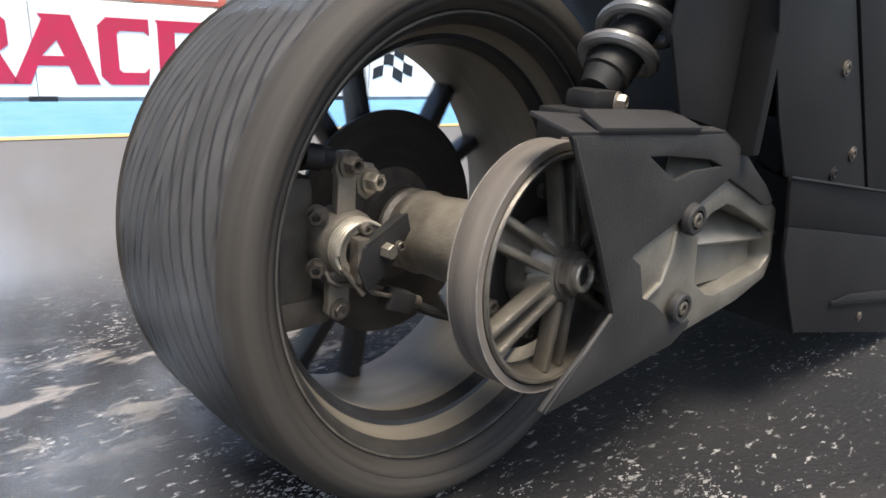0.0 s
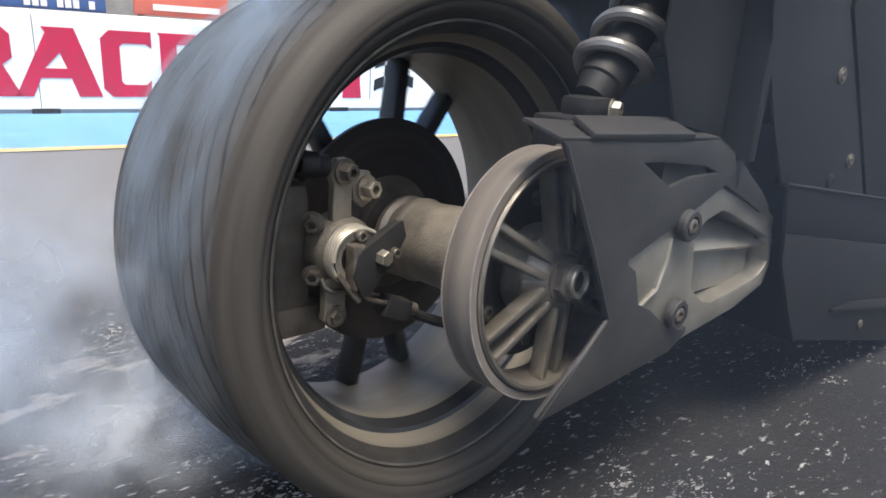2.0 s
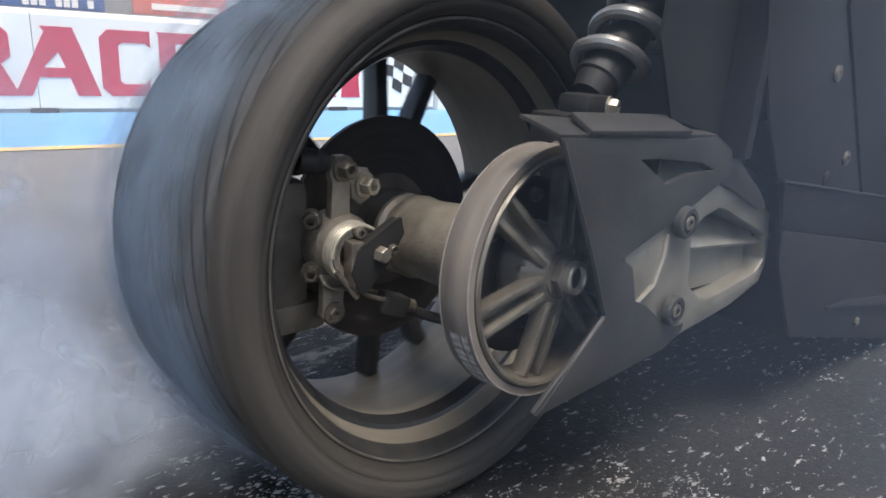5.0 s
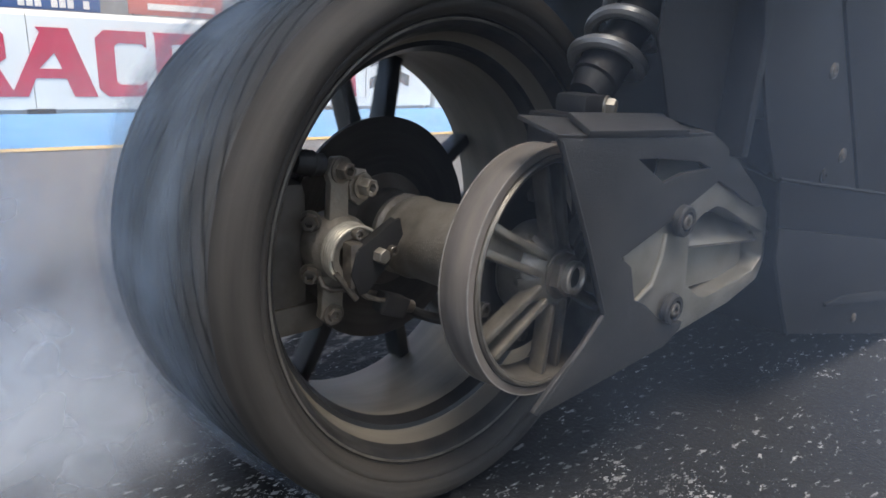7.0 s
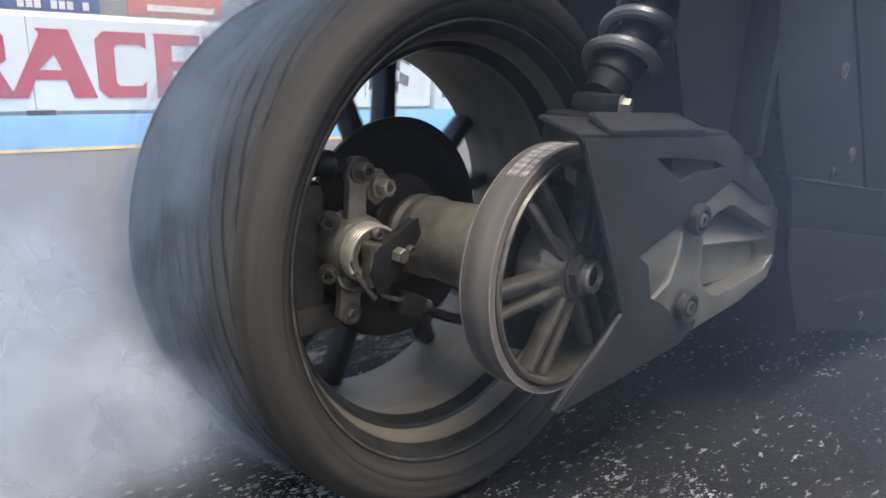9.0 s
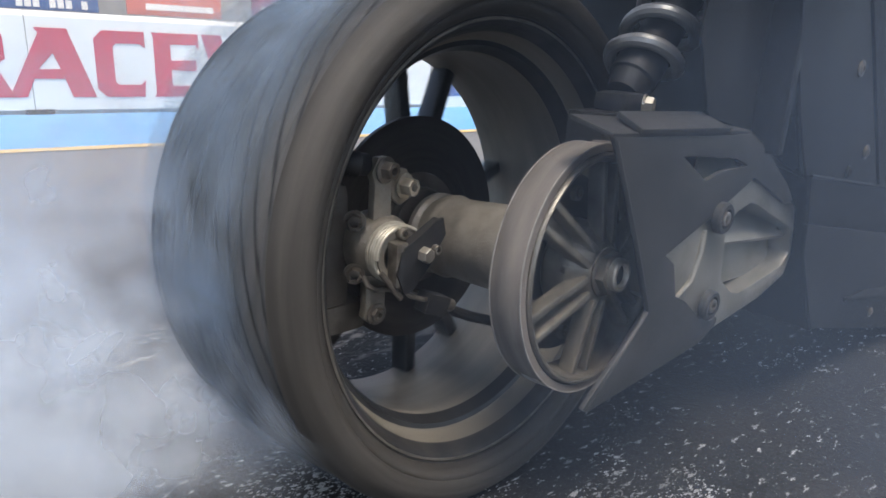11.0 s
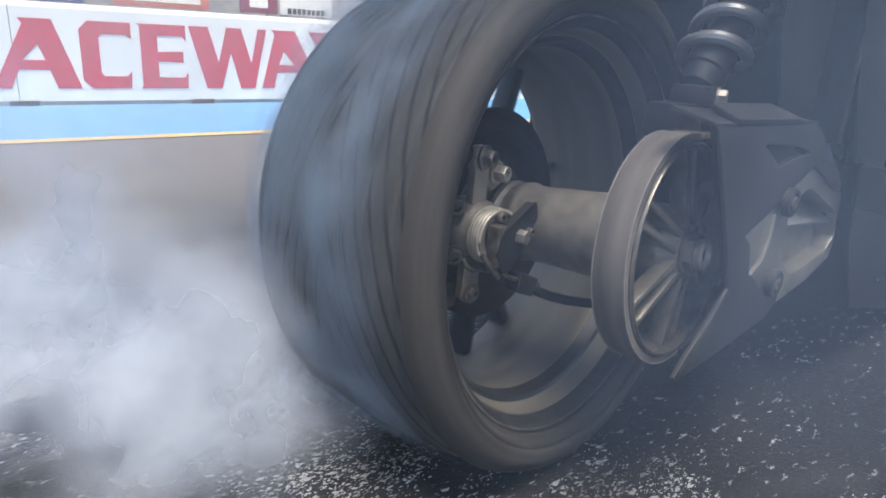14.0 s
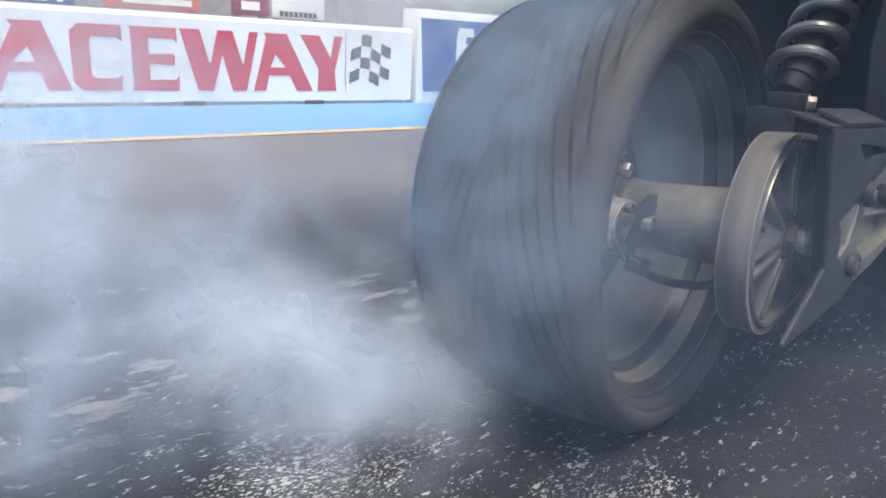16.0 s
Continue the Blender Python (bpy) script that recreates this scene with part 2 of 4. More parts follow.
def asphalt():
    """Dark track surface, rubbered in, with pale worn stone and rubber crumbs drawn out along the track."""
    m = material("rubbered_asphalt", (0.021, 0.021, 0.022), 0.6, 0.0, (0.03, 0.0295, 0.029), 3.0, bump=0.7, bump_scale=140, spec=0.2)
    n, l = m.node_tree.nodes, m.node_tree.links
    b = n["Principled BSDF"]
    base = b.inputs["Base Color"].links[0].from_socket
    tc = n["Texture Coordinate"]
    mp = n.new("ShaderNodeMapping")
    mp.inputs["Rotation"].default_value = (0, 0, radians(-6))
    mp.inputs["Scale"].default_value = (0.4, 1.0, 1.0)
    l.new(tc.outputs["Object"], mp.inputs[0])

    def spots(scale, lo, hi, seed):
        v = n.new("ShaderNodeTexNoise")
        v.noise_dimensions = "4D"
        v.inputs["W"].default_value = seed
        v.inputs["Scale"].default_value, v.inputs["Detail"].default_value, v.inputs["Roughness"].default_value = scale, 3, 0.65
        l.new(mp.outputs[0], v.inputs["Vector"])
        r = n.new("ShaderNodeMapRange")
        r.inputs["From Min"].default_value, r.inputs["From Max"].default_value = lo, hi
        l.new(v.outputs["Fac"], r.inputs["Value"])
        return r.outputs[0]

    def mixed(fac, a, color):
        x = n.new("ShaderNodeMix")
        x.data_type = "RGBA"
        l.new(fac, x.inputs[0])
        l.new(a, x.inputs[6])
        x.inputs[7].default_value = (*color, 1)
        return x.outputs[2]

    both = n.new("ShaderNodeMath")
    both.operation = "MULTIPLY"
    l.new(spots(90, 0.585, 0.65, 1.0), both.inputs[0])
    l.new(spots(7, 0.40, 0.60, 4.0), both.inputs[1])
    c = mixed(both.outputs[0], base, (0.42, 0.41, 0.39))
    c = mixed(spots(2.3, 0.58, 0.72, 9.0), c, (0.055, 0.052, 0.05))
    # a broken, paler worn band beside the wheel track
    sep = n.new("ShaderNodeSeparateXYZ")
    l.new(tc.outputs["Object"], sep.inputs[0])
    band = n.new("ShaderNodeMapRange")
    band.interpolation_type = "SMOOTHSTEP"
    band.inputs["From Min"].default_value, band.inputs["From Max"].default_value = 0.27, 0.0
    off = n.new("ShaderNodeMath")
    off.operation = "SUBTRACT"
    off.inputs[1].default_value = 0.38
    l.new(sep.outputs[1], off.inputs[0])
    ab = n.new("ShaderNodeMath")
    ab.operation = "ABSOLUTE"
    l.new(off.outputs[0], ab.inputs[0])
    l.new(ab.outputs[0], band.inputs["Value"])
    worn = n.new("ShaderNodeMath")
    worn.operation = "MULTIPLY"
    l.new(band.outputs[0], worn.inputs[0])
    l.new(spots(19, 0.53, 0.61, 21.0), worn.inputs[1])
    c = mixed(worn.outputs[0], c, (0.3, 0.27, 0.235))
    # past the rubbered lane the surface turns paler
    edge = n.new("ShaderNodeTexNoise")
    edge.inputs["Scale"].default_value, edge.inputs["Detail"].default_value = 1.6, 5
    l.new(mp.outputs[0], edge.inputs["Vector"])
    sum_ = n.new("ShaderNodeMath")
    sum_.operation = "ADD"
    l.new(edge.outputs["Fac"], sum_.inputs[0])
    l.new(sep.outputs[1], sum_.inputs[1])
    dusty = n.new("ShaderNodeMapRange")
    dusty.interpolation_type = "SMOOTHSTEP"
    dusty.inputs["From Min"].default_value, dusty.inputs["From Max"].default_value = 0.95, 1.75
    dusty.inputs["To Max"].default_value = 0.85
    l.new(sum_.outputs[0], dusty.inputs["Value"])
    c = mixed(dusty.outputs[0], c, (0.21, 0.205, 0.2))
    l.new(c, b.inputs["Base Color"])
    return m


ASPHALT = asphalt()


# ---- mesh helpers ----
def link(name, bm, mat, parent=None, label="", smooth=True, angle=35):
    me = bpy.data.meshes.new(name)
    bmesh.ops.recalc_face_normals(bm, faces=bm.faces[:])
    if smooth:
        for f in bm.faces:
            f.smooth = True
        for e in bm.edges:
            if len(e.link_faces) == 2 and e.calc_face_angle(0) > radians(angle):
                e.smooth = False
    bm.to_mesh(me)
    bm.free()
    me.materials.append(mat)
    ob = new(name, me)
    if parent:
        ob.parent = parent
    if label:
        tagged(ob, label)
    return ob


def part(name, bm, mat, parent, label="", smooth=True, angle=35):
    return link(name, bm, mat, parent, label, smooth, angle)


def lathe(profile, n=96, a0=0.0, a1=360.0, closed=False):
    """Turn (y, r) points about the y axis."""
    bm = bmesh.new()
    full = abs(a1 - a0) >= 360
    rings = []
    steps = n if full else n + 1
    for k in range(steps):
        a = radians(a0 + (a1 - a0) * k / n)
        rings.append([bm.verts.new((r * math.cos(a), y, r * math.sin(a))) for y, r in profile])
    for k in range(n):
        p, q = rings[k], rings[(k + 1) % steps]
        for i in range(len(profile) if closed else len(profile) - 1):
            j = (i + 1) % len(profile)
            bm.faces.new((p[i], p[j], q[j], q[i]))
    bmesh.ops.remove_doubles(bm, verts=bm.verts[:], dist=1e-6)
    return bm


def tube(points, radius, n=12, closed_ends=True, bm=None):
    """A round bar along a polyline."""
    bm = bm or bmesh.new()
    pts = [Vector(p) for p in points]
    rad = radius if isinstance(radius, (list, tuple)) else [radius] * len(pts)
    ref = None
    rings = []
    for i, p in enumerate(pts):
        d = (pts[min(i + 1, len(pts) - 1)] - pts[max(i - 1, 0)]).normalized()
        if ref is None:
            ref = d.orthogonal().normalized()
        u = (ref - d * ref.dot(d)).normalized()
        ref = u
        v = d.cross(u)
        rings.append([bm.verts.new(p + (u * math.cos(2 * math.pi * k / n) + v * math.sin(2 * math.pi * k / n)) * rad[i]) for k in range(n)])
    for a, b in zip(rings, rings[1:]):
        for k in range(n):
            bm.faces.new((a[k], a[(k + 1) % n], b[(k + 1) % n], b[k]))
    if closed_ends:
        bm.faces.new(rings[0])
        bm.faces.new(rings[-1])
    return bm


def plate(outline, thick, place=None, holes=(), bevel=0.0):
    """A flat plate in the xz plane, front face at y = 0 and thickness towards +y, with holes and bevelled edges."""
    bm = bmesh.new()
    edges = []
    for loop in (outline, *holes):
        vs = [bm.verts.new((x, 0, z)) for x, z in loop]
        edges += [bm.edges.new((vs[i], vs[(i + 1) % len(vs)])) for i in range(len(vs))]
    bmesh.ops.triangle_fill(bm, use_beauty=True, use_dissolve=False, edges=edges)
    if holes:
        keep = []
        for f in bm.faces:
            c = f.calc_center_median()
            if any(inside(c.x, c.z, h) for h in holes):
                keep.append(f)
        bmesh.ops.delete(bm, geom=keep, context="FACES_ONLY")
    got = bmesh.ops.extrude_face_region(bm, geom=bm.faces[:])
    bmesh.ops.translate(bm, vec=(0, thick, 0), verts=[g for g in got["geom"] if isinstance(g, bmesh.types.BMVert)])
    bmesh.ops.recalc_face_normals(bm, faces=bm.faces[:])
    if bevel:
        rim = [e for e in bm.edges if len(e.link_faces) == 2 and e.calc_face_angle(0) > 0.5]
        bmesh.ops.bevel(bm, geom=rim, offset=bevel, segments=2, affect="EDGES", profile=0.6, clamp_overlap=True)
    if place:
        bm.transform(place)
    return bm


def inside(x, z, loop):
    hit = False
    for i in range(len(loop)):
        (x1, z1), (x2, z2) = loop[i], loop[i - 1]
        if (z1 > z) != (z2 > z) and x < (x2 - x1) * (z - z1) / (z2 - z1) + x1:
            hit = not hit
    return hit


def box(x0, x1, y0, y1, z0, z1, bevel=0.0, bm=None, place=None):
    b = bmesh.new()
    bmesh.ops.create_cube(b, size=1, matrix=Matrix.Translation(((x0 + x1) / 2, (y0 + y1) / 2, (z0 + z1) / 2)) @ Matrix.Diagonal((x1 - x0, y1 - y0, z1 - z0, 1)))
    if bevel:
        bmesh.ops.bevel(b, geom=b.edges[:], offset=bevel, segments=2, affect="EDGES", profile=0.6)
    if place:
        b.transform(place)
    return b


def bar(a, b, w0, w1, d, bevel=0.0):
    """A tapered square bar from a to b: width w0 to w1 across, depth d along y."""
    a, b = Vector(a), Vector(b)
    u = (b - a).normalized()
    s = u.cross(Vector((0, 1, 0))).normalized()
    bm = bmesh.new()
    ends = [[bm.verts.new(p + s * w * i / 2 + Vector((0, d * j / 2, 0))) for i, j in ((-1, -1), (1, -1), (1, 1), (-1, 1))] for p, w in ((a, w0), (b, w1))]
    for k in range(4):
        bm.faces.new((ends[0][k], ends[0][(k + 1) % 4], ends[1][(k + 1) % 4], ends[1][k]))
    bm.faces.new(ends[0])
    bm.faces.new(ends[1])
    bmesh.ops.recalc_face_normals(bm, faces=bm.faces[:])
    if bevel:
        bmesh.ops.bevel(bm, geom=bm.edges[:], offset=bevel, segments=2, affect="EDGES", profile=0.6)
    return bm


def bolt_mesh(r, h, hexed=True, socket=True, washer=0.0):
    """A bolt head whose axis is y, its face towards -y."""
    bm = bmesh.new()
    if washer:
        for y0, y1, rr in ((0, -0.0025, washer),):
            tube([(0, y0, 0), (0, y1, 0)], rr, 20, True, bm)
    n = 6 if hexed else 20
    tube([(0, 0, 0), (0, -h * 0.85, 0), (0, -h, 0)], [r, r, r * 0.86], n, False, bm)
    ring = [bm.verts.new((r * 0.86 * math.cos(2 * math.pi * k / n), -h, r * 0.86 * math.sin(2 * math.pi * k / n))) for k in range(n)]
    s = 0.5 if socket else 0.02
    inn = [bm.verts.new((r * s * math.cos(2 * math.pi * k / n), -h, r * s * math.sin(2 * math.pi * k / n))) for k in range(n)]
    dep = [bm.verts.new((r * s * math.cos(2 * math.pi * k / n), -h * (0.4 if socket else 1.0), r * s * math.sin(2 * math.pi * k / n))) for k in range(n)]
    for k in range(n):
        j = (k + 1) % n
        bm.faces.new((ring[k], ring[j], inn[j], inn[k]))
        bm.faces.new((inn[k], inn[j], dep[j], dep[k]))
    bm.faces.new(dep)
    return bm


def bolt(name, at, r, h, mat, parent, turn=None, hexed=True, socket=True, washer=0.0, label=""):
    bm = bolt_mesh(r, h, hexed, socket, washer)
    bm.transform(Matrix.Translation(at) @ (turn or Matrix.Identity(4)))
    return part(name, bm, mat, parent, label)


# ---- ground ----
def ground():
    bm = bmesh.new()
    bmesh.ops.create_grid(bm, x_segments=8, y_segments=8, size=400)
    tagged(link("ground", bm, ASPHALT), "dark rubbered drag strip asphalt with pale worn specks", "asphalt", kind="structure")


WALL = pose(0, 3.986, 0, 0, 0, -4.29)


def strip(name, y0, y1, z, mat, label, category):
    bm = bmesh.new()
    bm.faces.new([bm.verts.new(p) for p in ((-40, y0, z), (60, y0, z), (60, y1, z), (-40, y1, z))])
    bm.transform(WALL)
    return tagged(link(name, bm, mat), label, category, kind="structure")


def crumbs():
    """Pale stone chips and rubber crumbs, too many to count, drawn out along the track."""
    rr = random.Random(11)
    verts, faces = [], []
    made = 0
    while made < 11000:
        x, y = (rr.uniform(-0.4, 1.5), rr.uniform(-0.62, 0.12)) if made > 4500 else (rr.uniform(-1.1, 1.7), rr.uniform(-0.75, 0.9))
        d = noise.noise((x * 3.0, y * 6.5, 2.0)) + 0.6 * noise.noise((x * 11.0, y * 24.0, 7.0))
        if d < rr.uniform(-0.15, 0.75) + 0.9 * max(0.0, x - 0.1) + 0.5 * max(0.0, -0.35 - y):
            continue
        made += 1
        a = radians(-5) + rr.gauss(0, 0.35)
        ln = min(0.009, 0.0008 + rr.expovariate(1 / 0.0013))
        wd = ln * rr.uniform(0.25, 0.6)
        h = rr.uniform(0.0006, 0.0016)
        c, q = math.cos(a), math.sin(a)
        i = len(verts)
        for u, v in ((-1, rr.uniform(-0.4, 0.4)), (rr.uniform(-0.4, 0.4), -1), (1, rr.uniform(-0.4, 0.4)), (rr.uniform(-0.4, 0.4), 1)):
            verts.append((x + u * ln * c - v * wd * q, y + u * ln * q + v * wd * c, 0.0))
        verts.append((x, y, h))
        faces += [(i, i + 1, i + 4), (i + 1, i + 2, i + 4), (i + 2, i + 3, i + 4), (i + 3, i, i + 4)]
    me = bpy.data.meshes.new("crumbs")
    me.from_pydata(verts, [], faces)
    me.materials.append(CRUMB)
    tagged(new("crumbs", me), "pale stone chips and crumbs strewn on the asphalt", "crumbs", kind="stuff")


CRUMB = material("pale_chips", (0.4, 0.39, 0.37), 0.7, 0.0, (0.12, 0.115, 0.11), 9, contrast=(0.42, 0.6))
ground()
crumbs()
strip("blue_apron", -1.27, 0.6, 0.004, PAINT_B, "pale blue painted strip along the barrier", "painted strip")
strip("yellow_line", -1.36, -1.27, 0.005, PAINT_Y, "yellow edge line painted on the asphalt", "line")


# ---- barrier with its lettering ----
def poly_letter(parent, loops, name="letter"):
    bm = bmesh.new()
    outer, holes = loops[0], loops[1:]
    bm = plate(outer, 0.004, Matrix.Translation((0, -0.0045, 0)), holes)
    return part(name, bm, PAINT_R, parent, smooth=False)


def letter_a(x0, x1, t0, t1, z0, z1):
    s = 0.42 * (t1 - t0) + 0.055
    h = z1 - z0
    zb, zc = z0 + 0.27 * h, z0 + 0.41 * h
    def xl(z, off): return x0 + off + (t0 - x0) * (z - z0) / h
    def xr(z, off): return x1 - off + (t1 - x1) * (z - z0) / h
    outer = [(x0 - 0.005, z0), (x0 + 0.085, z0), (xl(zb, 0.085), zb), (xr(zb, 0.125), zb), (x1 - 0.125, z0), (x1 + 0.005, z0), (t1, z1), (t0 - 0.02, z1), (t0, z1 - 0.03)]
    m = (t0 + t1) / 2 - 0.01
    hole = [(xl(zc, 0.085), zc), (xr(zc, 0.125), zc), (m, z1 - 0.36 * h)]
    return [outer, hole]


def letter_c(x0, x1, z0, z1):
    c, w, k = 0.05, 0.105, 0.075
    return [[(x0 + c, z0), (x1, z0), (x1 + 0.01, z0 + 0.105), (x1 - 0.02, z0 + k), (x0 + w + 0.02, z0 + k), (x0 + w, z0 + k + 0.02), (x0 + w, z1 - k - 0.02),
             (x0 + w + 0.02, z1 - k), (x1 - 0.01, z1 - k), (x1 + 0.02, z1 - 0.1), (x1 + 0.02, z1), (x0 + c, z1), (x0, z1 - c), (x0, z0 + c)]]


def letter_e(x0, x1, z0, z1):
    w, k, m = 0.115, 0.07, (z0 + z1) / 2
    return [[(x0, z0), (x1, z0), (x1 + 0.005, z0 + 0.1), (x1 - 0.02, z0 + k), (x0 + w, z0 + k), (x0 + w, m - 0.03), (x1 - 0.02, m - 0.035), (x1 - 0.02, m + 0.035),
             (x0 + w, m + 0.03), (x0 + w, z1 - k), (x1 - 0.02, z1 - k), (x1, z1 - 0.1), (x1, z1), (x0, z1), (x0 + 0.012, z1 - 0.02), (x0 + 0.012, z0 + 0.02)]]


def letter_w(x0, x1, z0, z1):
    f = x1 - x0
    return [[(x0 + 0.20 * f, z0), (x0 + 0.39 * f, z0), (x0 + 0.52 * f, z0 + 0.24), (x0 + 0.64 * f, z0), (x0 + 0.83 * f, z0), (x1, z1), (x0 + 0.885 * f, z1),
             (x0 + 0.79 * f, z0 + 0.17), (x0 + 0.66 * f, z1), (x0 + 0.47 * f, z1), (x0 + 0.36 * f, z0 + 0.17), (x0 + 0.24 * f, z1), (x0, z1)]]


def letter_y(x0, x1, z0, z1):
    m = (x0 + x1) / 2 + 0.04
    return [[(m - 0.075, z0), (m + 0.085, z0), (m + 0.07, z0 + 0.15), (x1, z1), (x1 - 0.07, z1), (m + 0.035, z0 + 0.24), (m - 0.06, z1), (x0, z1), (m - 0.065, z0 + 0.16)]]


def letter_r(x0, x1, z0, z1):
    m = z0 + 0.17
    return [[(x0, z0), (x0 + 0.11, z0), (x0 + 0.11, m - 0.01), (x0 + 0.16, m - 0.01), (x1 - 0.1, z0), (x1 + 0.03, z0), (x1 - 0.05, m + 0.01), (x1, m + 0.05), (x1, z1 - 0.05), (x1 - 0.05, z1), (x0, z1)],
            [(x0 + 0.11, m + 0.06), (x1 - 0.11, m + 0.06), (x1 - 0.11, z1 - 0.07), (x0 + 0.11, z1 - 0.07)]]


def barrier_block(x0, x1, h):
    """One concrete barrier: foot, sloped toe, upright face, with lifting slots along the foot."""
    prof = [(0.0, 0.03), (0.0, h - 0.03), (0.02, h), (0.28, h), (0.34, 0.03)]
    bm = bmesh.new()
    a = [bm.verts.new((x0, y, z)) for y, z in prof]
    b = [bm.verts.new((x1, y, z)) for y, z in prof]
    for i in range(len(prof)):
        j = (i + 1) % len(prof)
        bm.faces.new((a[i], a[j], b[j], b[i]))
    bm.faces.new(a)
    bm.faces.new(b)
    return bm


def barrier():
    root = new("barrier_wall")
    root.matrix_world = WALL
    tagged(root, "white painted concrete barrier with red lettering and a checkered flag", "barrier")
    z0, z1 = 0.106, 0.507
    for x0, x1 in ((-12.0, -6.02), (-6.0, -3.005), (-3.0, 0.2), (0.204, 3.06)):
        part("barrier_block", barrier_block(x0, x1, 0.6), PAINT_W, root, smooth=False)
        part("foot", box(x0 + 0.04, x1 - 0.04, 0.012, 0.33, 0.0, 0.032), CONC, root, "dark shadowed foot of the barrier", smooth=False)
    # lifting slots are not cut: solid black blocks imitate their shade
    for x in (0.15, 1.2, 2.1):
        part("slot", box(x, x + 0.15, -0.006, 0.02, 0.002, 0.034), DARK, root, "black block standing in for a shaded lifting slot", smooth=False)
    poly_letter(root, letter_r(-0.3, 0.083, z0, z1))
    poly_letter(root, letter_a(0.085, 0.537, 0.262, 0.412, z0, z1))
    poly_letter(root, letter_c(0.552, 0.825, z0, z1))
    poly_letter(root, letter_e(0.885, 1.18, z0, z1))
    poly_letter(root, letter_w(1.2, 1.737, z0, z1))
    poly_letter(root, letter_a(1.703, 2.155, 1.799, 1.953, z0, z1))
    poly_letter(root, letter_y(2.06, 2.41, z0, z1))
    # the flag: a waving 4 x 4 checker with a border line
    for i in range(4):
        for j in range(4):
            if (i + j) % 2:
                continue
            def at(u, v):
                return (2.47 + 0.36 * u + 0.02 * v, -0.004, 0.16 + 0.34 * v + 0.04 * math.sin(u * 4.5) - 0.02 * u)
            bm = bmesh.new()
            q = [at(u / 4, v / 4) for u, v in ((i, j), (i + 0.5, j), (i + 1, j), (i + 1, j + 1), (i + 0.5, j + 1), (i, j + 1))]
            bm.faces.new([bm.verts.new(p) for p in q])
            part("flag_check", bm, PAINT_K, root, "black check of the painted flag", smooth=False)
    part("flag_staff", box(2.435, 2.442, -0.005, -0.002, 0.1, 0.53), CONC, root, "thin painted flagstaff", smooth=False)
    return root


def far_panel():
    """The taller panel past the flag, with a blue field and a pale mark."""
    root = new("barrier_panel")
    root.matrix_world = WALL
    tagged(root, "white barrier panel with a blue field and white mark", "barrier panel")
    part("panel", box(3.1, 6.0, -0.02, 0.22, 0.0, 0.76, 0.01), PAINT_W, root)
    part("field", plate([(3.17, 0.1), (3.95, 0.1), (3.95, 0.69), (3.12, 0.69)], 0.004, Matrix.Translation((0, -0.025, 0))), NAVY, root, "blue painted field", smooth=False)
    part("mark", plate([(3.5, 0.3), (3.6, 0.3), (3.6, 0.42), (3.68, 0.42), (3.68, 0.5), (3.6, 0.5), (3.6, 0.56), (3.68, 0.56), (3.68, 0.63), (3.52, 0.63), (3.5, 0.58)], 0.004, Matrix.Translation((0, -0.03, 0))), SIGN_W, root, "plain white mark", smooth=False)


def banner(name, x0, x1, z0, z1, depth, mat, label, bars):
    """A printed banner on a rail behind the barrier, with bars for its print."""
    root = new(name)
    root.matrix_world = WALL @ Matrix.Translation((0, depth, 0))
    tagged(root, label, "banner")
    part("sheet", box(x0, x1, 0, 0.02, z0, z1, 0.004), mat, root)
    for a, b, c, d in bars:
        part("print_bar", box(a, b, -0.006, -0.001, c, d), SIGN_W if mat is not SIGN_W else PAINT_K, root, smooth=False)
    for x in (x0 + 0.05, x1 - 0.05):
        part("post", box(x - 0.02, x + 0.02, 0.021, 0.06, 0.0, z1 - 0.05), CONC, root, smooth=False)
    return root


barrier()
far_panel()
banner("blue_banner", 0.05, 0.66, 0.61, 1.1, 0.36, NAVY, "dark blue banner with a line of white print", [(0.2 + 0.045 * k, 0.235 + 0.045 * k, 0.625, 0.675) for k in (0, 1, 2, 4, 5, 6, 8)])
banner("red_banner", 0.83, 1.46, 0.615, 1.1, 0.36, ORANGE, "red banner with pale print", [(0.95, 1.4, 0.65, 0.69)])
banner("maroon_banner", 1.69, 1.98, 0.62, 1.1, 0.36, MAROON, "maroon banner with a pale round mark", [(1.76, 1.9, 0.66, 0.72)])
banner("white_banner", 2.0, 2.44, 0.62, 1.1, 0.36, SIGN_W, "white banner with dark print", [(2.06 + 0.04 * k, 2.09 + 0.04 * k, 0.63, 0.67) for k in range(8)])


def far_side():
    bm = box(-30, 50, 3.0, 3.3, 0, 0.95)
    bm.transform(WALL)
    tagged(link("wall_far", bm, CONC, smooth=False), "pale grey concrete wall behind the banners", "wall", kind="structure")


far_side()

